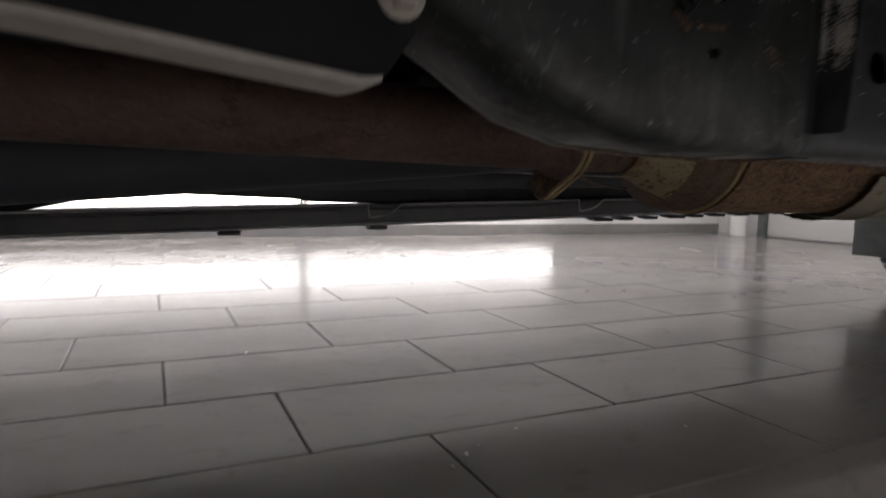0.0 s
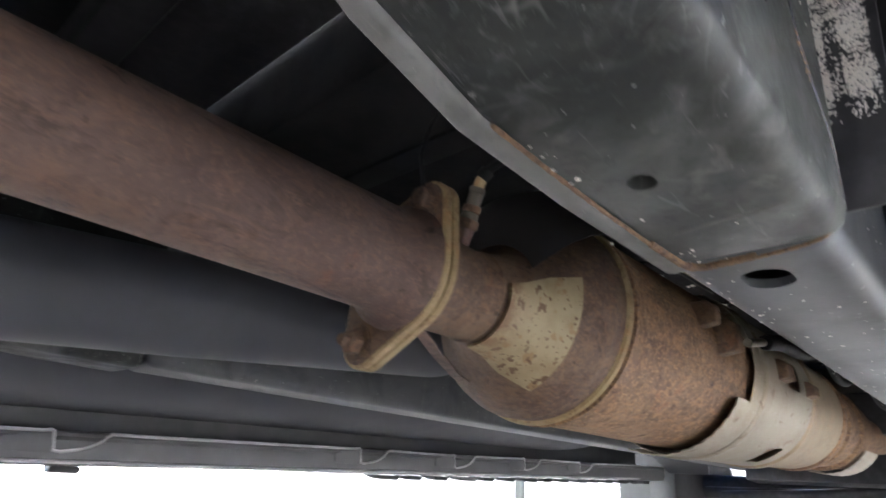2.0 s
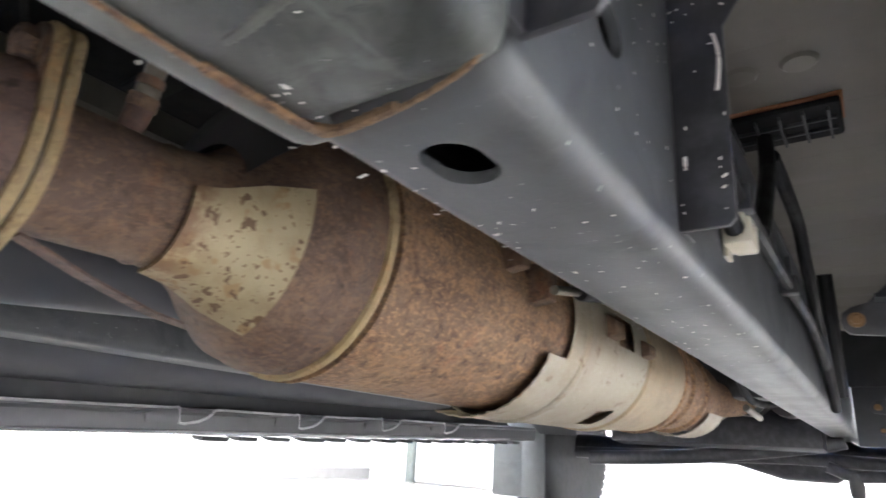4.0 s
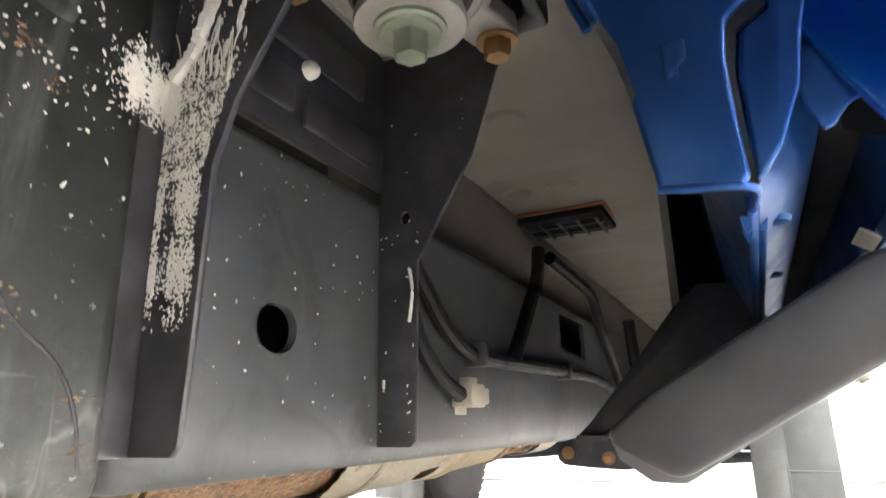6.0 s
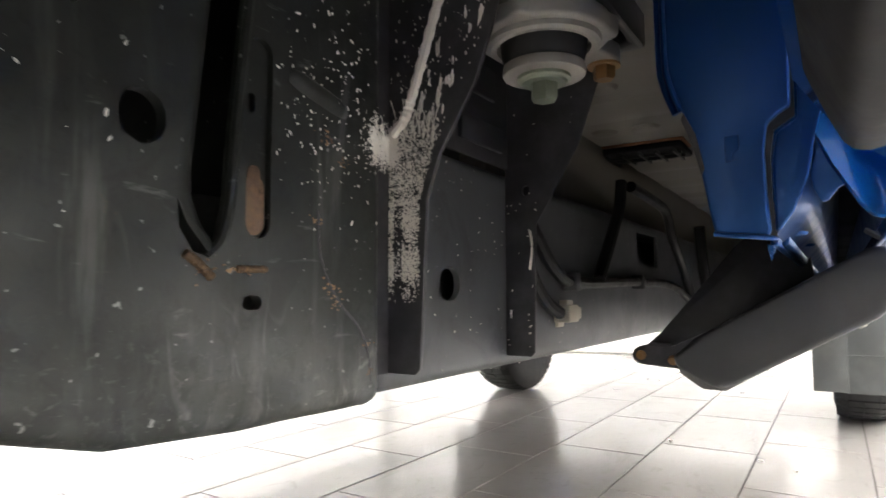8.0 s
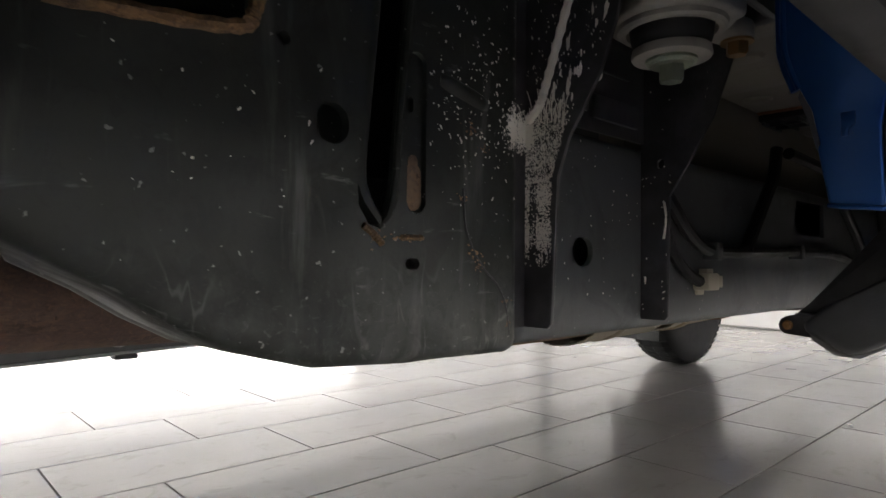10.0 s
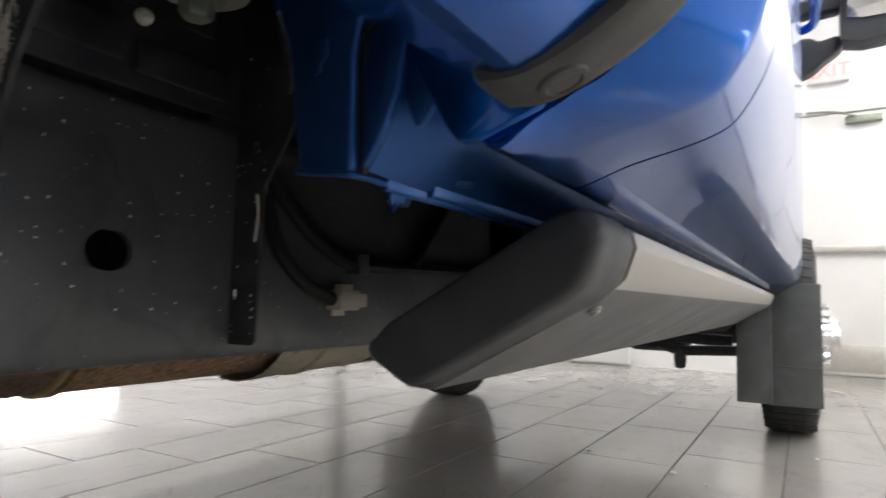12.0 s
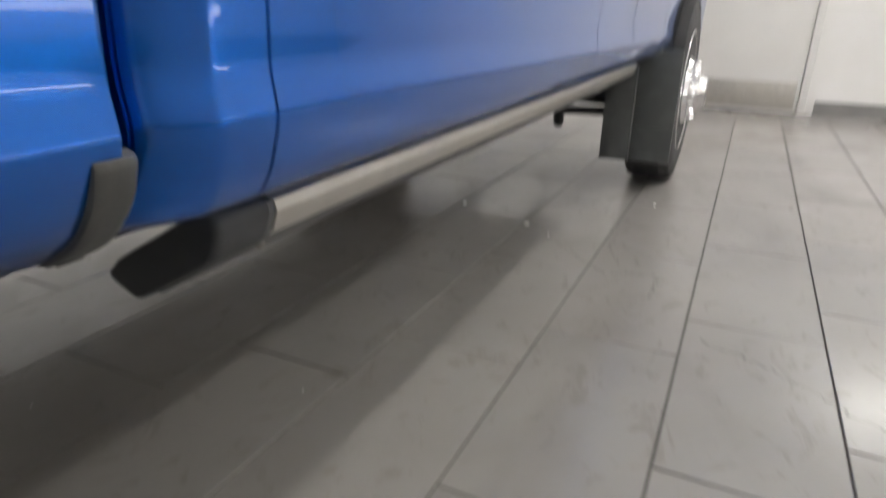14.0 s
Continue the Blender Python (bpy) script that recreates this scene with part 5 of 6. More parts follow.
for s in (1, -1):
    shell = [[Vector((s * x, y, z)) for x, z in BED_OUT] for y in (-1.9, -0.9, -0.2, 0.1, 0.230)]
    mid = Vector((0.80, 0.75))
    for back, shrink in ((0.0035, 0.0), (0.001, 0.0008), (0.0, 0.0028)):
        shell.append([Vector((s * q.x, bed_front(x, z) - back, q.y)) for x, z in BED_OUT for q in [Vector((x, z)) + (mid - Vector((x, z))).normalized() * shrink]])
    arch = bmesh.new()
    lathe([(s * 0.60, -1.02, 0.45, 0.54), (s * 1.0, -1.02, 0.45, 0.54)], "x", 48, arch)
    bed = part("bed_side", cut(loft(shell), [arch]), PAINT, truck, "blue glossy cargo bed side", True, 15)
    part("arch_liner", loft([[Vector((s * (x + e * 0.6), y, z + e)) for x, z in ((0.7240, 0.80), (0.7285, 0.645), (0.7350, 0.6240), (0.7418, 0.6065), (0.7462, 0.5968), (0.7500, 0.5925), (0.7560, 0.5915), (0.7640, 0.5935), (0.7680, 0.6000), (0.7520, 0.6120), (0.7345, 0.645), (0.7285, 0.80))] for y, e in ((-0.47, 0.0), (-0.2, 0.0), (0.1, 0.0), (0.2035, 0.0), (0.2062, 0.0008), (0.2070, 0.0025))]), RUBBER, bed, "black wheel arch liner", True, 40)
    path = smooth_path([(0.788, 0.269, 0.5865), (0.806, 0.2695, 0.5875), (0.833, 0.270, 0.602), (0.853, 0.2705, 0.625), (0.8620, 0.2705, 0.650)], 8)
    secs = []
    for i, p in enumerate(path):
        t = (path[min(i + 1, len(path) - 1)] - path[max(i - 1, 0)]).normalized()
        nrm = Vector((t.z, 0, -t.x))
        end = 0.002 if i in (0, len(path) - 1) else 0.0
        rim = ((-0.0135, -0.003), (-0.0138, 0.0040 - end), (-0.0128, 0.0072 - end), (-0.0105, 0.0086 - end), (-0.0050, 0.0090 - end), (0.0060, 0.0091 - end), (0.0108, 0.0088 - end), (0.0128, 0.0074 - end), (0.0137, 0.0050 - end), (0.0135, -0.003))
        secs.append([Vector((s * q.x, q.y, q.z)) for dy, up in rim for q in [p + nrm * up + Vector((0, dy, 0))]])
    guard = part("stone_guard", loft(secs), TRIMGREY, bed, "grey textured plastic stone guard", True, 40)
    c0 = path[9]
    t = (path[10] - path[8]).normalized()
    nrm = Vector((t.z, 0, -t.x))
    disc = loft([ring(c0 + nrm * 0.0085, 0.0085, nrm, 20), ring(c0 + nrm * 0.0100, 0.0080, nrm, 20), ring(c0 + nrm * 0.0103, 0.0062, nrm, 20), ring(c0 + nrm * 0.0096, 0.0056, nrm, 20)])
    for v in disc.verts:
        v.co.x *= s
    part("clip", disc, TRIMGREY, guard)
# Added wall hides the blue cab back; its black stands for shade.
part("bed_front_wall", box(-0.715, 0.715, 0.260, 0.278, 0.772, 1.30), NEAR_BLACK, truck, "added bed front wall, black for the shade under the bed")
part("bed_floor", box(-0.79, 0.79, -1.9, 0.256, 0.90, 0.915), BLACK, truck, "black bed floor seen from below")
for y in (-0.35, 0.02):
    part("bed_cross_sill", prism([(y, 0.8995), (y + 0.01, 0.85), (y + 0.07, 0.85), (y + 0.08, 0.8995)], "x", -0.712, 0.712, 0.004), BLACK, truck)

# ---- running boards ----
BOARD = [(0.624, 0.480), (0.629, 0.466), (0.645, 0.454), (0.662, 0.453), (0.767, 0.5155), (0.776, 0.5275), (0.783, 0.547), (0.780, 0.557), (0.766, 0.5640), (0.642, 0.496)]


CAP = [(0.6320, 0.4852), (0.6288, 0.4828), (0.6278, 0.4785), (0.6292, 0.4745), (0.6330, 0.4718), (0.6560, 0.4592), (0.6620, 0.4582), (0.6690, 0.4600), (0.7660, 0.5145), (0.7735, 0.5215), (0.7785, 0.5310), (0.7832, 0.5470), (0.7818, 0.5560), (0.7768, 0.5625), (0.7690, 0.5655), (0.7610, 0.5640), (0.6425, 0.4957)]


def running_board(s, drop=0.0):
    def sec(y, grow=0.0, inner=0.0):
        c = Vector((0.715, 0.511))
        return [Vector((s * q.x, y + inner * (0.79 - q.x), q.y - drop)) for q in (c + (Vector(p) - c) * (1 + grow) for p in BOARD)]
    start = -0.6 if drop else 0.4785
    if drop:
        flat = ((0.658, 0.012), (0.664, 0.002), (0.70, 0.0), (0.78, 0.004), (0.80, 0.012), (0.80, 0.048), (0.79, 0.055), (0.668, 0.056), (0.655, 0.053), (0.652, 0.047), (0.659, 0.041), (0.657, 0.024))

        def sec(y, grow=0.0, inner=0.0):
            return [Vector((s * x, y, z + 0.339 + 0.032 * (y - 0.8))) for x, z in flat]
    board = part("running_board", loft([sec(start, 0, -0.25), sec(-0.2 if drop else 0.9), sec(1.4), sec(2.46), sec(2.52, -0.06)]), mat_board, truck, "slanted dark running board with a bright edge strip", True, 25)
    if not drop:
        def cap(y, grow=0.0, inner=0.0):
            mid = Vector((0.715, 0.514))
            out = []
            for p in CAP:
                q = Vector(p)
                d = q - mid
                q = mid + d * (1 - min(0.9, grow / max(d.length, 1e-6)))
                out.append(Vector((s * q.x, y + inner * (0.79 - q.x), q.y)))
            return out
        part("end_cap", loft([cap(0.4140, 0.0110), cap(0.4144, 0.0070), cap(0.4158, 0.0034), cap(0.4180, 0.0012), cap(0.4215, 0.0002), cap(0.429, 0), cap(0.4780, -0.0006, -0.22)]), PLASTIC, board, "black plastic end cap", True, 60)
    strip = [(0.7685, 0.5185), (0.7785, 0.5285), (0.7852, 0.5475), (0.7822, 0.5580), (0.7795, 0.5592), (0.7780, 0.5582), (0.7690, 0.5630), (0.7680, 0.5652), (0.766, 0.5665), (0.749, 0.5560), (0.750, 0.5535), (0.766, 0.5635), (0.7795, 0.5565), (0.7825, 0.547), (0.7758, 0.5295), (0.7670, 0.5185)]
    if drop:
        notches = (0.235, 0.88, 1.21, 1.53, 1.85)

        def dip(y):
            """How far the upper lip steps down at a scallop of the board's edge."""
            return max([0.0] + [0.030 * (1 - ((y - n) / 0.085) ** 3) for n in notches if 0 <= y - n <= 0.085])
        ys = sorted([-0.59, -0.4, -0.2, 0.0, 2.15, 2.3] + [n + d for n in notches for d in (-0.1, -0.022, -0.006, 0.0, 0.025, 0.045, 0.062, 0.074, 0.085, 0.13)])
        part("lip", tube([(s * (0.6522 + 0.10 * dip(y)), y, 0.3925 + 0.032 * (y - 0.8) + 0.0012 * math.sin(y * 9) - dip(y)) for y in ys], 0.0028, 8, 2), mat_lip, board, "glossy plastic lip with stepped scallops")
        part("lip", tube([(s * 0.6585, y, 0.345 + 0.032 * (y - 0.8) + 0.0012 * math.sin(y * 9)) for y in (-0.59, -0.4, -0.2, 0.2, 0.6, 1.0, 1.4, 1.8, 2.3)], 0.0030, 8, 6), mat_lip, board, "glossy plastic lip")
        for n in notches:
            z = 0.339 + 0.032 * (n - 0.8)
            part("scallop", loft([[Vector((s * x, n + dy, z + h)) for x, h in ((0.6515 + e, 0.050 - e), (0.6485 + e, 0.036 - e), (0.6515 + e, 0.020), (0.662, 0.020), (0.662, 0.050 - e))] for dy, e in ((-0.075, 0.006), (-0.05, 0.001), (-0.008, 0.0), (0.0, 0.006))]), mat_board, board)
        for k in range(15):
            y = 0.95 + 0.1 * k
            z = 0.339 + 0.032 * (y - 0.8)
            part("foot_pad", prism([(s * 0.664, z - 0.0005), (s * 0.67, z - 0.011), (s * 0.70, z - 0.009), (s * 0.73, z - 0.0005)], "y", y, y + 0.05 + 0.02 * (k % 3 == 0), 0.003), PLASTIC, board)
        for y in (-0.12, 0.24):
            z = 0.339 + 0.032 * (y - 0.8)
            part("foot_pad", prism([(s * 0.664, z + 0.002), (s * 0.672, z - 0.010), (s * 0.70, z - 0.010), (s * 0.715, z + 0.001)], "y", y, y + 0.05, 0.005), PLASTIC, board)
        return board
    part("edge_strip", loft([[Vector((s * x, y, z - drop)) for x, z in strip] for y in (start + 0.007, 1.4, 2.46)]), TREAD, board, "brushed metal edge strip")
    part("end_tip", loft([sec(2.4605, 0.012), sec(2.50, 0.005), sec(2.53, -0.12)]), PLASTIC, board)
    part("screw", bolt((s * 0.7565, 0.489, 0.5085 - drop), (0.45 * s, -0.1, -0.88), 0.0034, 0.002), CAST, board)
    for y in (0.66, 1.45, 2.2):
        br = prism([(s * x, z) for x, z in ((0.5275, 0.4585), (0.529, 0.4525), (0.534, 0.4480), (0.560, 0.4455), (0.590, 0.4440), (0.640, 0.452), (0.70, 0.50), (0.724, 0.54), (0.7180, 0.583), (0.690, 0.603), (0.668, 0.604), (0.645, 0.585), (0.60, 0.530), (0.562, 0.486), (0.547, 0.472), (0.536, 0.4690), (0.530, 0.4650))], "y", y, y + 0.005, 0.0008)
        arm = part("step_bracket", br, BLACK, board, "black steel step bracket")
        part("fold", prism([(s * x, z) for x, z in ((0.552, 0.4715), (0.575, 0.4700), (0.640, 0.5000), (0.640, 0.5040), (0.575, 0.4735), (0.552, 0.4745))], "y", y - 0.018, y - 0.0002), BLACK, arm)
        for x, z in ((0.5385, 0.4585), (0.5755, 0.4540)):
            part("bolt", bolt((s * x, y - 0.0001, z), (0, -1, 0), 0.0040, 0.003), BRASS, arm)
    return board


# Pale grey paints the bright reflection along the glossy lips.
mat_lip = mat_plain("lip_highlight_plastic", (0.46, 0.46, 0.46), 0.3, 0, 0.3, 12)
mat_board = mat_plain("grey_step_plastic", (0.12, 0.12, 0.122), 0.5, 0, 0.35, 10, 0.1, 400)
running_board(1)
running_board(-1, 0.095)


# ---- front wheels with flaps, axle and cross members ----
def front_wheel(s):
    cx, cy, cz, R = s * 0.815, 3.12, 0.405, 0.405
    w = part("front_wheel", lathe([(s * 0.718, cy, cz, 0.27), (s * 0.712, cy, cz, 0.33), (s * 0.725, cy, cz, 0.382), (s * 0.745, cy, cz, 0.400), (s * 0.885, cy, cz, 0.400), (s * 0.905, cy, cz, 0.382), (s * 0.918, cy, cz, 0.33), (s * 0.912, cy, cz, 0.27)], "x", 72), RUBBER, truck, "black tyre on a bright steel wheel with protruding hub", True, 50)
    for k in range(54):
        a = 2 * math.pi * k / 54
        bm = bmesh.new()
        for x0, x1 in ((0.722, 0.756), (0.762, 0.812), (0.818, 0.868), (0.874, 0.908)):
            o = box(x0, x1, -0.017, 0.017, 0.394, 0.405, 0, None)
            for v in o.verts:
                if v.co.z > 0.40 and (x0 < 0.73 and v.co.x < 0.73 or x1 > 0.9 and v.co.x > 0.9):
                    v.co.z -= 0.012
                v.co = Vector((s * v.co.x, cy + v.co.y * math.cos(a) - v.co.z * math.sin(a), cz + v.co.y * math.sin(a) + v.co.z * math.cos(a)))
            merge(bm, o)
        part("tread_block", bm, RUBBER, w, "", False)
    part("rim", lathe([(s * 0.725, cy, cz, 0.268), (s * 0.905, cy, cz, 0.268), (s * 0.915, cy, cz, 0.255), (s * 0.90, cy, cz, 0.235), (s * 0.895, cy, cz, 0.16), (s * 0.93, cy, cz, 0.13), (s * 0.932, cy, cz, 0.10)], "x", 48), CHROME, w, "bright steel rim")
    part("hub", lathe([(s * 0.90, cy, cz, 0.09), (s * 0.965, cy, cz, 0.082), (s * 0.975, cy, cz, 0.070), (s * 0.995, cy, cz, 0.064), (s * 1.0, cy, cz, 0.05)], "x", 24), CHROME, w, "chrome hub cover")
    for k in range(8):
        a = 2 * math.pi * k / 8
        part("lug_nut", bolt((s * 0.931, cy + 0.115 * math.cos(a), cz + 0.115 * math.sin(a)), (s, 0, 0), 0.016, 0.028, False), CHROME, w)
    flap = part("mud_flap", box(*sorted((s * 0.765, s * 0.925)), 2.636, 2.648, 0.165, 0.60, 0.004), FLAP, truck, "grey-black rubber mud flap")
    part("inner_flap", box(*sorted((s * 0.655, s * 0.764)), 2.600, 2.612, 0.170, 0.60, 0.004), FLAP, flap)
    part("fold", box(*sorted((s * 0.762, s * 0.768)), 2.600, 2.648, 0.168, 0.60, 0.001), FLAP, flap)
    part("fold", box(*sorted((s * 0.766, s * 0.924)), 2.630, 2.6355, 0.30, 0.306, 0.001), FLAP, flap)
    # fender over the wheel
    fender = loft([[Vector((s * x, y, z)) for x, z in [(0.80, 0.60)] + [q for q in OUTER if 0.605 < q[1] < 1.15] + [(0.86, 1.18), (0.60, 1.24), (0.60, 1.20), (0.84, 1.15)]] for y in (2.425, 2.6, 3.4, 3.95, 4.05)])
    arch = bmesh.new()
    lathe([(s * 0.5, cy, 0.43, 0.50), (s * 1.0, cy, 0.43, 0.50)], "x", 48, arch)
    part("front_fender", cut(fender, [arch]), PAINT, truck, "blue front fender with wheel arch", True, 40)
    return w


front_wheel(1)
front_wheel(-1)


def rear_wheel(s, x0, x1):
    """One tyre of a rear pair with its steel rim: out of view, added to keep light off the rail."""
    cy, cz = -1.02, 0.405
    w = part("rear_wheel", lathe([(s * (x0 + 0.008), cy, cz, 0.27), (s * x0, cy, cz, 0.33), (s * (x0 + 0.014), cy, cz, 0.384), (s * (x0 + 0.034), cy, cz, 0.404), (s * (x1 - 0.034), cy, cz, 0.404), (s * (x1 - 0.014), cy, cz, 0.384), (s * x1, cy, cz, 0.33), (s * (x1 - 0.008), cy, cz, 0.27)], "x", 64), RUBBER, truck, "black rear tyre on a steel rim", True, 50)
    part("rim", lathe([(s * (x0 + 0.012), cy, cz, 0.268), (s * (x1 - 0.012), cy, cz, 0.268), (s * (x1 - 0.03), cy, cz, 0.235), (s * (x1 - 0.07), cy, cz, 0.15), (s * (x1 - 0.07), cy, cz, 0.06)], "x", 40), CHROME, w, "bright steel rim")


for s in (1, -1):
    rear_wheel(s, 0.555, 0.735)
    rear_wheel(s, 0.765, 0.945)
part("rear_axle", lathe([(-0.70, -1.02, 0.405, 0.05), (-0.2, -1.02, 0.405, 0.05), (-0.12, -1.02, 0.405, 0.13), (0.12, -1.02, 0.405, 0.13), (0.2, -1.02, 0.405, 0.05), (0.70, -1.02, 0.405, 0.05)], "x", 28), BLACK, truck, "black rear axle with differential")
part("hood", loft([[Vector((x * k, y, 1.2 + (z - 1.2) * k2)) for x, z in mirrored([(0.598, 1.20), (0.598, 1.242), (0.45, 1.30), (0.0, 1.32)])] for y, k, k2 in ((2.425, 1, 1), (3.3, 1, 1), (4.0, 0.98, 0.8))]), PAINT, truck, "blue hood")
part("front_axle", lathe([(-0.72, 3.12, 0.40, 0.05), (-0.5, 3.12, 0.40, 0.045), (0.0, 3.12, 0.40, 0.05), (0.18, 3.12, 0.40, 0.10), (0.36, 3.12, 0.40, 0.10), (0.45, 3.12, 0.40, 0.045), (0.72, 3.12, 0.40, 0.05)], "x", 28), BLACK, truck, "black front axle with differential")
part("cross_member", prism([(2.60, 0.415), (2.74, 0.405), (2.77, 0.44), (2.74, 0.56), (2.62, 0.56)], "x", -0.365, 0.365, 0.008), BLACK, truck, "black cross member between the rails")
part("cross_member", prism([(2.05, 0.53), (2.16, 0.53), (2.18, 0.56), (2.15, 0.65), (2.05, 0.65)], "x", -0.365, 0.365, 0.008), BLACK, truck, "black cross member between the rails")
part("steering_link", tube([(-0.62, 2.86, 0.365), (-0.2, 2.85, 0.372), (0.25, 2.85, 0.385), (0.62, 2.86, 0.372)], 0.024, 12, 6), BLACK, truck, "black steering link in front of the axle")
part("lower_arm", tube([(0.36, 2.74, 0.360), (0.43, 2.735, 0.335), (0.52, 2.73, 0.338), (0.66, 2.72, 0.345)], 0.020, 12, 6), BLACK, truck, "black lower link beside the wheel")
part("link_joint", lathe([(0.262, 0.439, 2.731, 0.008), (0.268, 0.439, 2.731, 0.020), (0.300, 0.439, 2.731, 0.024), (0.345, 0.436, 2.733, 0.018)], "z", 16), RUBBER, truck, "black rubber link joint")
part("track_bar", tube([(-0.52, 2.78, 0.345), (-0.1, 2.77, 0.372), (0.30, 2.76, 0.425), (0.42, 2.76, 0.45)], 0.028, 12, 6), BLACK, truck, "black track bar")
for y, x, z, r in ((2.35, 0.30, 0.56, 0.06), (2.45, 0.16, 0.60, 0.09), (2.50, -0.02, 0.58, 0.11)):
    part("gearbox_lug", lathe([(y, x, z, r * 0.7), (y + 0.01, x, z, r), (y + 0.10, x, z, r), (y + 0.11, x, z, r * 0.8)], "y", 18), BLACK, truck)
part("cross_member", prism([(-0.30, 0.66), (-0.22, 0.66), (-0.22, 0.74), (-0.30, 0.74)], "x", -0.358, 0.358, 0.006), BLACK, truck, "dark cross member between the rails")
part("drive_shaft", lathe([(-0.89, -0.13, 0.40, 0.055), (0.17, -0.13, 0.494, 0.055), (0.56, -0.13, 0.533, 0.055), (0.585, -0.13, 0.536, 0.052), (0.60, -0.13, 0.538, 0.038), (0.66, -0.13, 0.546, 0.036), (0.67, -0.13, 0.547, 0.050), (0.71, -0.13, 0.55, 0.050), (0.72, -0.13, 0.551, 0.040), (1.95, -0.06, 0.60, 0.040)], "y", 36), SHAFT, truck, "black drive shaft")
part("transmission", lathe([(1.9, -0.02, 0.62, 0.07), (2.0, -0.02, 0.62, 0.11), (2.4, -0.02, 0.64, 0.15), (2.9, -0.02, 0.66, 0.18), (3.2, -0.02, 0.68, 0.2)], "y", 24), CAST, truck, "grey cast transmission housing")
# Two added panels stand in for the dark beyond the left rail.
part("corner_shade_panel", box(-0.715, -0.47, 0.250, 0.257, 0.56, 0.80), PLASTIC, truck, "black panel added to darken the left cab corner")
part("rear_shade_panel", box(-0.724, -0.716, -0.55, 0.257, 0.44, 0.895), PLASTIC, truck, "black panel added to darken the view past the left rail")
part("side_skirt", prism([(-0.60, 0.47), (-0.60, 0.345), (-0.50, 0.352), (-0.38, 0.380), (-0.22, 0.393), (-0.08, 0.389), (0.05, 0.386), (0.12, 0.378), (0.30, 0.3785), (2.4, 0.4455), (2.4, 0.50)], "x", -0.738, -0.722, 0.003), PLASTIC, truck, "black plastic side skirt")
TANK = [(-0.475, 0.72), (-0.475, 0.510), (-0.479, 0.480), (-0.492, 0.456), (-0.518, 0.436), (-0.560, 0.4215), (-0.620, 0.4145), (-0.690, 0.4135), (-0.722, 0.418), (-0.738, 0.432), (-0.740, 0.72)]
part("fuel_tank", loft([[Vector((-0.61 + (x + 0.61) * k, y, z + 0.030 * (y - 0.3) * (z < 0.7) + (1 - k) * 0.12)) for x, z in TANK] for y, k in ((-0.55, 0.9), (-0.53, 0.98), (-0.50, 1.0), (0.3, 1.0), (1.0, 1.0), (1.70, 1.0), (1.73, 0.98), (1.75, 0.9))]), SHAFT, truck, "dark grey plastic fuel tank beside the rail")

for s in (1, -1):
    part("wheel_liner", prism([(s * x, z) for x, z in ((0.468, 0.425), (0.63, 0.425), (0.68, 0.475), (0.86, 0.60), (0.86, 0.82), (0.468, 0.90))], "y", 2.50, 2.512, 0.002), PLASTIC, truck, "black plastic wheel liner")
    part("inner_sill", box(*sorted((s * 0.640, s * 0.648)), 0.7, 2.425, 0.565, 0.7705), UNDER, truck)

# ---- mirror ----
HEAD = [(0.972, 1.215), (1.020, 1.204), (1.075, 1.209), (1.125, 1.232), (1.160, 1.262), (1.174, 1.300), (1.172, 1.42), (1.160, 1.60), (1.12, 1.64), (1.00, 1.62), (0.975, 1.56)]
for s in (1, -1):
    m = part("side_mirror", soften(loft([[Vector((s * (1.07 + (x - 1.07) * k), y, 1.40 + (z - 1.40) * k)) for x, z in HEAD] for y, k in ((1.955, 1.0), (2.02, 1.0), (2.07, 0.94), (2.095, 0.80))]), 0.006, 2), PLASTIC, truck, "black towing mirror on two arms")
    part("mirror_glass", prism([(s * x, z) for x, z in ((0.985, 1.352), (1.040, 1.368), (1.100, 1.388), (1.158, 1.402), (1.150, 1.58), (1.115, 1.62), (1.01, 1.60), (0.988, 1.55))], "y", 1.949, 1.9545, 0.001), MIRROR, m, "clear mirror glass")
    part("spot_glass", prism([(s * x, z) for x, z in ((0.985, 1.270), (1.020, 1.262), (1.075, 1.262), (1.125, 1.283), (1.155, 1.303), (1.158, 1.338), (1.120, 1.350), (1.060, 1.343), (1.020, 1.330), (0.988, 1.315))], "y", 1.949, 1.9545, 0.001), MIRROR, m, "convex lower mirror glass")
    part("divider", prism([(s * x, z) for x, z in ((0.978, 1.322), (1.030, 1.340), (1.100, 1.362), (1.166, 1.372), (1.166, 1.390), (1.100, 1.378), (1.030, 1.357), (0.978, 1.340))], "y", 1.944, 1.9545, 0.002), PLASTIC, m)
    part("arm", prism([(s * x, z) for x, z in ((0.852, 1.300), (0.905, 1.312), (0.930, 1.306), (0.975, 1.310), (0.975, 1.350), (0.930, 1.342), (0.905, 1.348), (0.852, 1.352))], "y", 1.975, 2.035, 0.008, None, 3), PLASTIC, m)
    part("arm", prism([(s * x, z) for x, z in ((0.850, 1.395), (0.925, 1.372), (0.935, 1.400), (0.975, 1.470), (0.975, 1.530), (0.925, 1.490), (0.850, 1.480))], "y", 1.975, 2.035, 0.008, None, 3), TRIMGREY, m, "grey upper mirror arm")
    part("mirror_foot", prism([(s * x, z) for x, z in ((0.862, 1.135), (0.906, 1.150), (0.935, 1.175), (0.975, 1.205), (0.985, 1.235), (0.960, 1.240), (0.925, 1.232), (0.905, 1.245), (0.862, 1.250))], "y", 1.985, 2.045, 0.008, None, 3), PLASTIC, m)

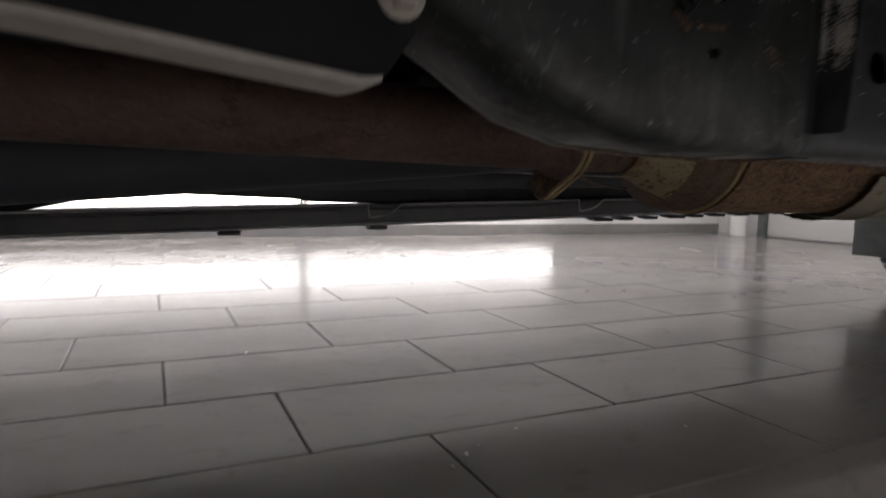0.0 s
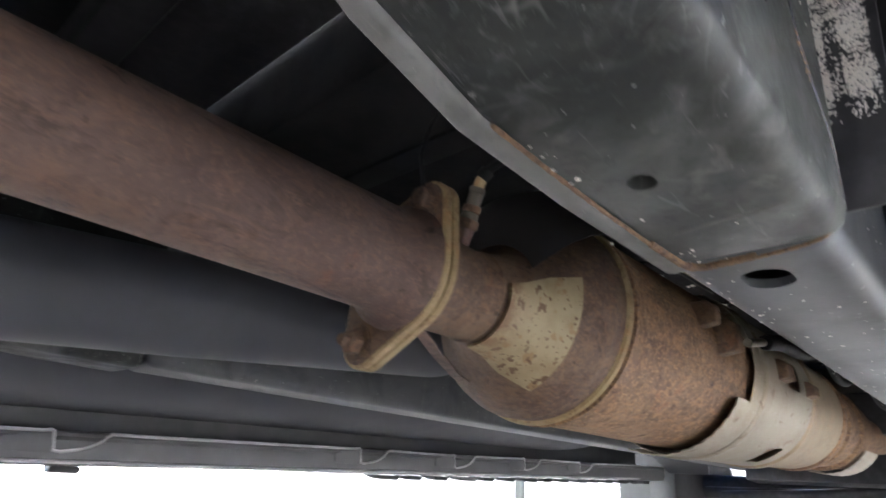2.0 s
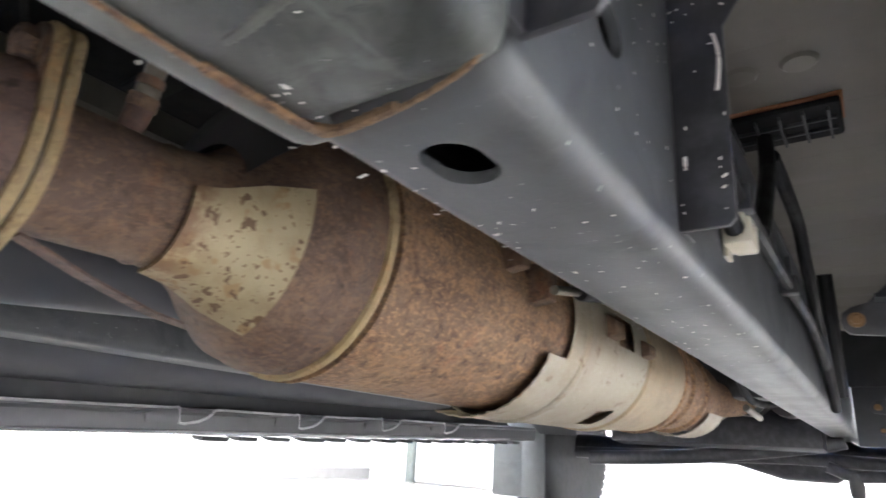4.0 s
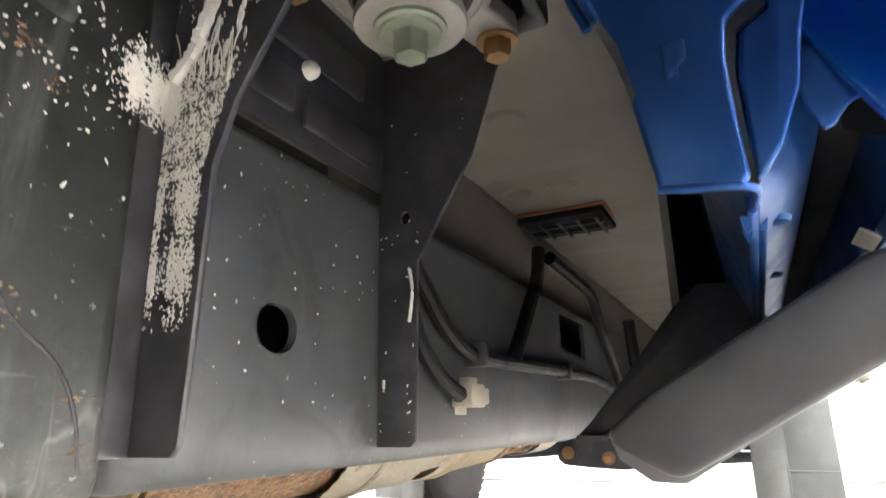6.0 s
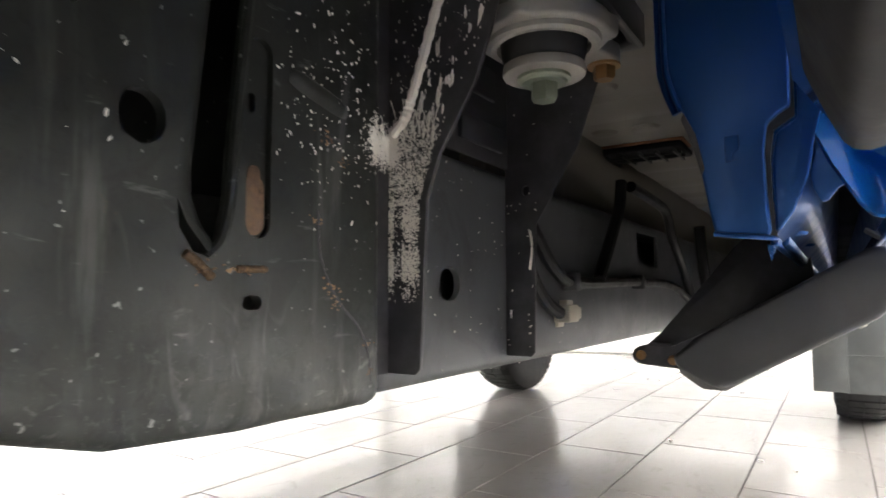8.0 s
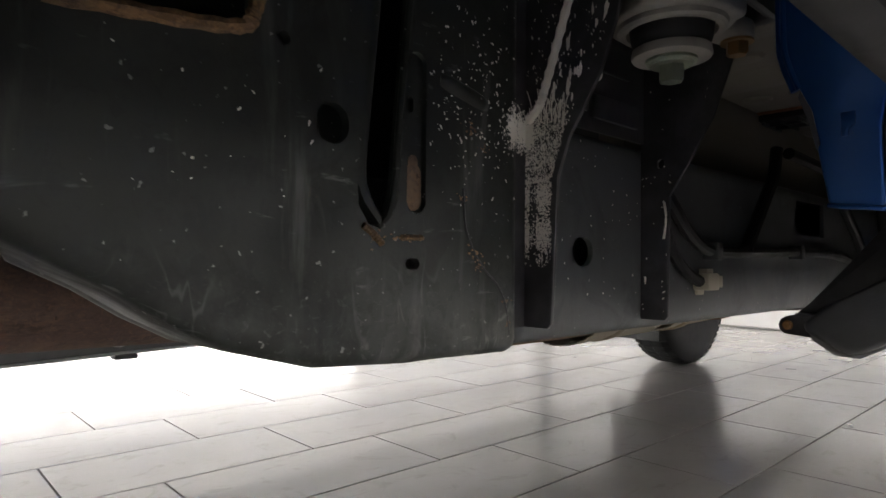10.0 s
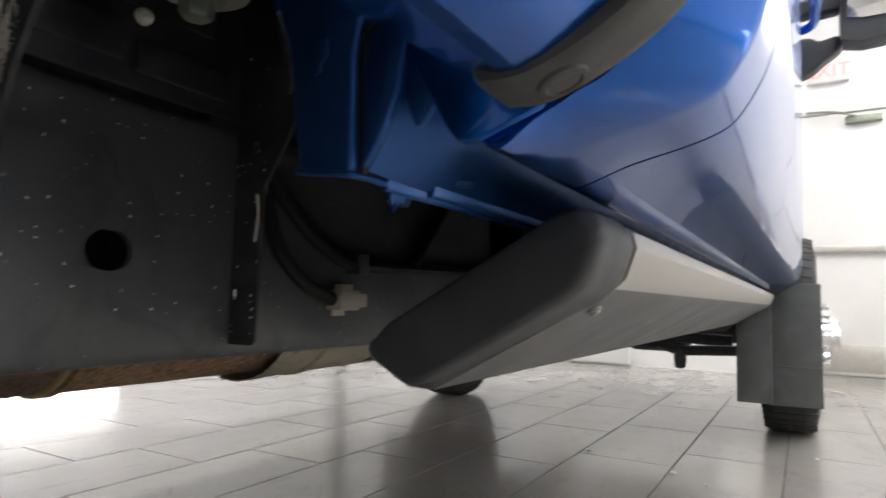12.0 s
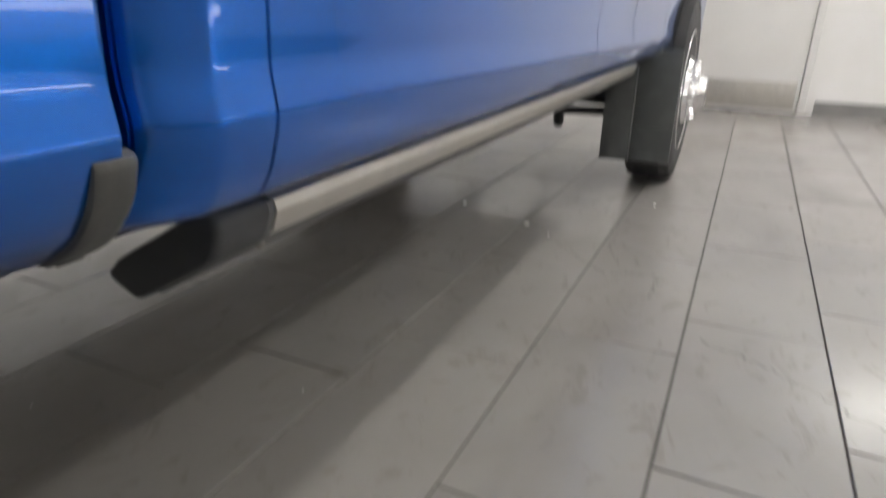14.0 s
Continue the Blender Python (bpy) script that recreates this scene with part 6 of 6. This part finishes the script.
# ---- wiring along the rail ----
loom = part("wiring_loom", tube([(0.478, 0.475, 0.68), (0.474, 0.475, 0.622), (0.474, 0.505, 0.590), (0.474, 0.545, 0.562), (0.474, 0.60, 0.547), (0.474, 0.74, 0.548), (0.474, 0.90, 0.551), (0.476, 1.15, 0.545), (0.478, 1.40, 0.49)], 0.0070, 10, 8, None, 0.06), LOOM, truck, "black corrugated wiring loom clipped to the rail")
tail = tube([(0.472, 0.470, 0.60), (0.472, 0.490, 0.555), (0.473, 0.525, 0.525), (0.475, 0.562, 0.510)], 0.0065, 10, 10, None, 0.12)
tail = part("loom_tail", tail, LOOM, loom)
conn = box(0.466, 0.486, 0.562, 0.592, 0.500, 0.520, 0.002)
box(0.468, 0.484, 0.592, 0.606, 0.503, 0.517, 0.0015, conn)
box(0.471, 0.481, 0.568, 0.586, 0.5198, 0.5255, 0.001, conn)
box(0.464, 0.468, 0.572, 0.590, 0.494, 0.505, 0.001, conn)
part("connector", conn, CONNECT, loom, "beige plastic connector")
for y, z in ((0.60, 0.547), (0.90, 0.551)):
    part("clip", box(0.4642, 0.484, y - 0.008, y + 0.008, z - 0.011, z + 0.011, 0.002), PLASTIC, loom)
for pts, r in (([(0.476, 0.81, 0.70), (0.477, 0.795, 0.66), (0.477, 0.765, 0.625), (0.476, 0.72, 0.575), (0.475, 0.70, 0.552)], 0.0085), ([(0.476, 0.86, 0.70), (0.478, 0.98, 0.695), (0.479, 1.08, 0.685), (0.479, 1.13, 0.64), (0.479, 1.22, 0.585), (0.479, 1.31, 0.515), (0.479, 1.40, 0.45)], 0.0088), ([(0.49, 1.35, 0.68), (0.49, 1.38, 0.60), (0.488, 1.44, 0.53), (0.487, 1.47, 0.48)], 0.012)):
    part("cable", tube(pts, r, 10, 8), LOOM, loom)

# ---- floor ----
floor = tagged(part("floor", box(X0 - 0.15, X1 + 0.15, Y0 - 0.15, Y1 + 0.15, -0.12, -0.004), GROUT, None, "dark grout bed under the grey tiles", False), "", "floor", "", "structure")
TW, TL, GAP = 0.31, 0.613, 0.0042
cells = []
for k in range(-12, 17):
    xa, xb = max(-0.43 + TW * k, X0), min(-0.43 + TW * (k + 1), X1)
    if xb - xa < 0.02:
        continue
    off = (-0.035 + 0.2043 * k) % TL
    j = -9
    while off + TL * j < Y1:
        ya, yb = max(off + TL * j, Y0), min(off + TL * (j + 1), Y1)
        j += 1
        if yb - ya > 0.02:
            cells.append((xa, xb, ya, yb))


def tile_mesh(w, l):
    bm = box(-w / 2, w / 2, -l / 2, l / 2, -0.010, 0.0)
    top = [e for e in bm.edges if all(v.co.z > -0.001 for v in e.verts)]
    bmesh.ops.bevel(bm, geom=top, offset=0.0012, segments=1, affect="EDGES")
    me = bpy.data.meshes.new("tile")
    bm.to_mesh(me)
    bm.free()
    me.materials.append(TILE)
    return me


cells.sort(key=lambda c: (c[0] + c[1] - 0.2) ** 2 * 0.8 + (c[2] + c[3] - 2.4) ** 2 * 0.5)
full = tile_mesh(TW - GAP, TL - GAP)
rest = bmesh.new()
count = 0
for xa, xb, ya, yb in cells:
    whole = abs(xb - xa - TW) < 1e-4 and abs(yb - ya - TL) < 1e-4
    tilt = (rng.uniform(-0.04, 0.04), rng.uniform(-0.03, 0.03))
    if whole and count < 300:
        count += 1
        t = new("tile", full)
        t.matrix_basis = pose((xa + xb) / 2, (ya + yb) / 2, 0, tilt[0], tilt[1], 180 * rng.randrange(2))
        t.parent = floor
    else:
        box(xa + GAP / 2, xb - GAP / 2, ya + GAP / 2, yb - GAP / 2, -0.010, 0.0, 0, rest)
tagged(part("far_tiles", rest, TILE, floor, "grey glazed floor tiles farther off", False), kind="stuff")

crumbs = bmesh.new()
for x, y, r in ((0.009, 0.150, 0.004), (-0.022, 0.190, 0.0045), (-0.045, 0.224, 0.0035), (-0.083, 0.321, 0.0035), (0.90, 2.6, 0.006), (0.62, 2.05, 0.005), (0.213, 2.25, 0.010), (0.517, 2.12, 0.010), (0.02, 0.62, 0.002), (-0.75, -0.05, 0.004), (0.45, 0.9, 0.002)):
    o = bmesh.new()
    bmesh.ops.create_icosphere(o, subdivisions=1, radius=r)
    for v in o.verts:
        v.co = Vector((v.co.x * rng.uniform(0.7, 1.5) + x, v.co.y * rng.uniform(0.7, 1.5) + y, v.co.z * 0.5 + r * 0.45))
    merge(crumbs, o)
tagged(part("crumbs", crumbs, WHITE_DRIP, None, "small pale crumbs scattered on the floor", False), "", "debris", "", "stuff")

streak = bmesh.new()
for pts in (((0.50, 2.17), (0.60, 2.08), (0.71, 1.95), (0.80, 1.86), (0.87, 1.80)), ((0.78, 2.36), (0.83, 2.16), (0.84, 2.02), (0.90, 1.89)), ((0.88, 1.81), (0.95, 1.835), (1.01, 1.845), (1.018, 1.76), (1.012, 1.68)), ((1.16, 1.50), (1.32, 1.42), (1.50, 1.28), (1.62, 1.22)), ((0.30, 2.9), (0.42, 2.7), (0.47, 2.4), (0.50, 2.18))):
    line = smooth_path([(x, y, 0.0) for x, y in pts], 14)
    line = [p + Vector((rng.gauss(0, 0.006), rng.gauss(0, 0.006), 0)) for p in line]
    for i, (p, q) in enumerate(zip(line, line[1:])):
        w = rng.uniform(0.0008, 0.0030)
        n = Vector((-(q - p).y, (q - p).x, 0)).normalized() * w
        vs = [streak.verts.new(v + Vector((0, 0, 0.0006))) for v in (p - n, q - n, q + n, p + n)]
        streak.faces.new(vs)
tagged(part("dirt_streaks", streak, mat_plain("dried_dirt", (0.12, 0.105, 0.095), 0.6), floor, "thin dried dirt streaks", False), kind="stuff")
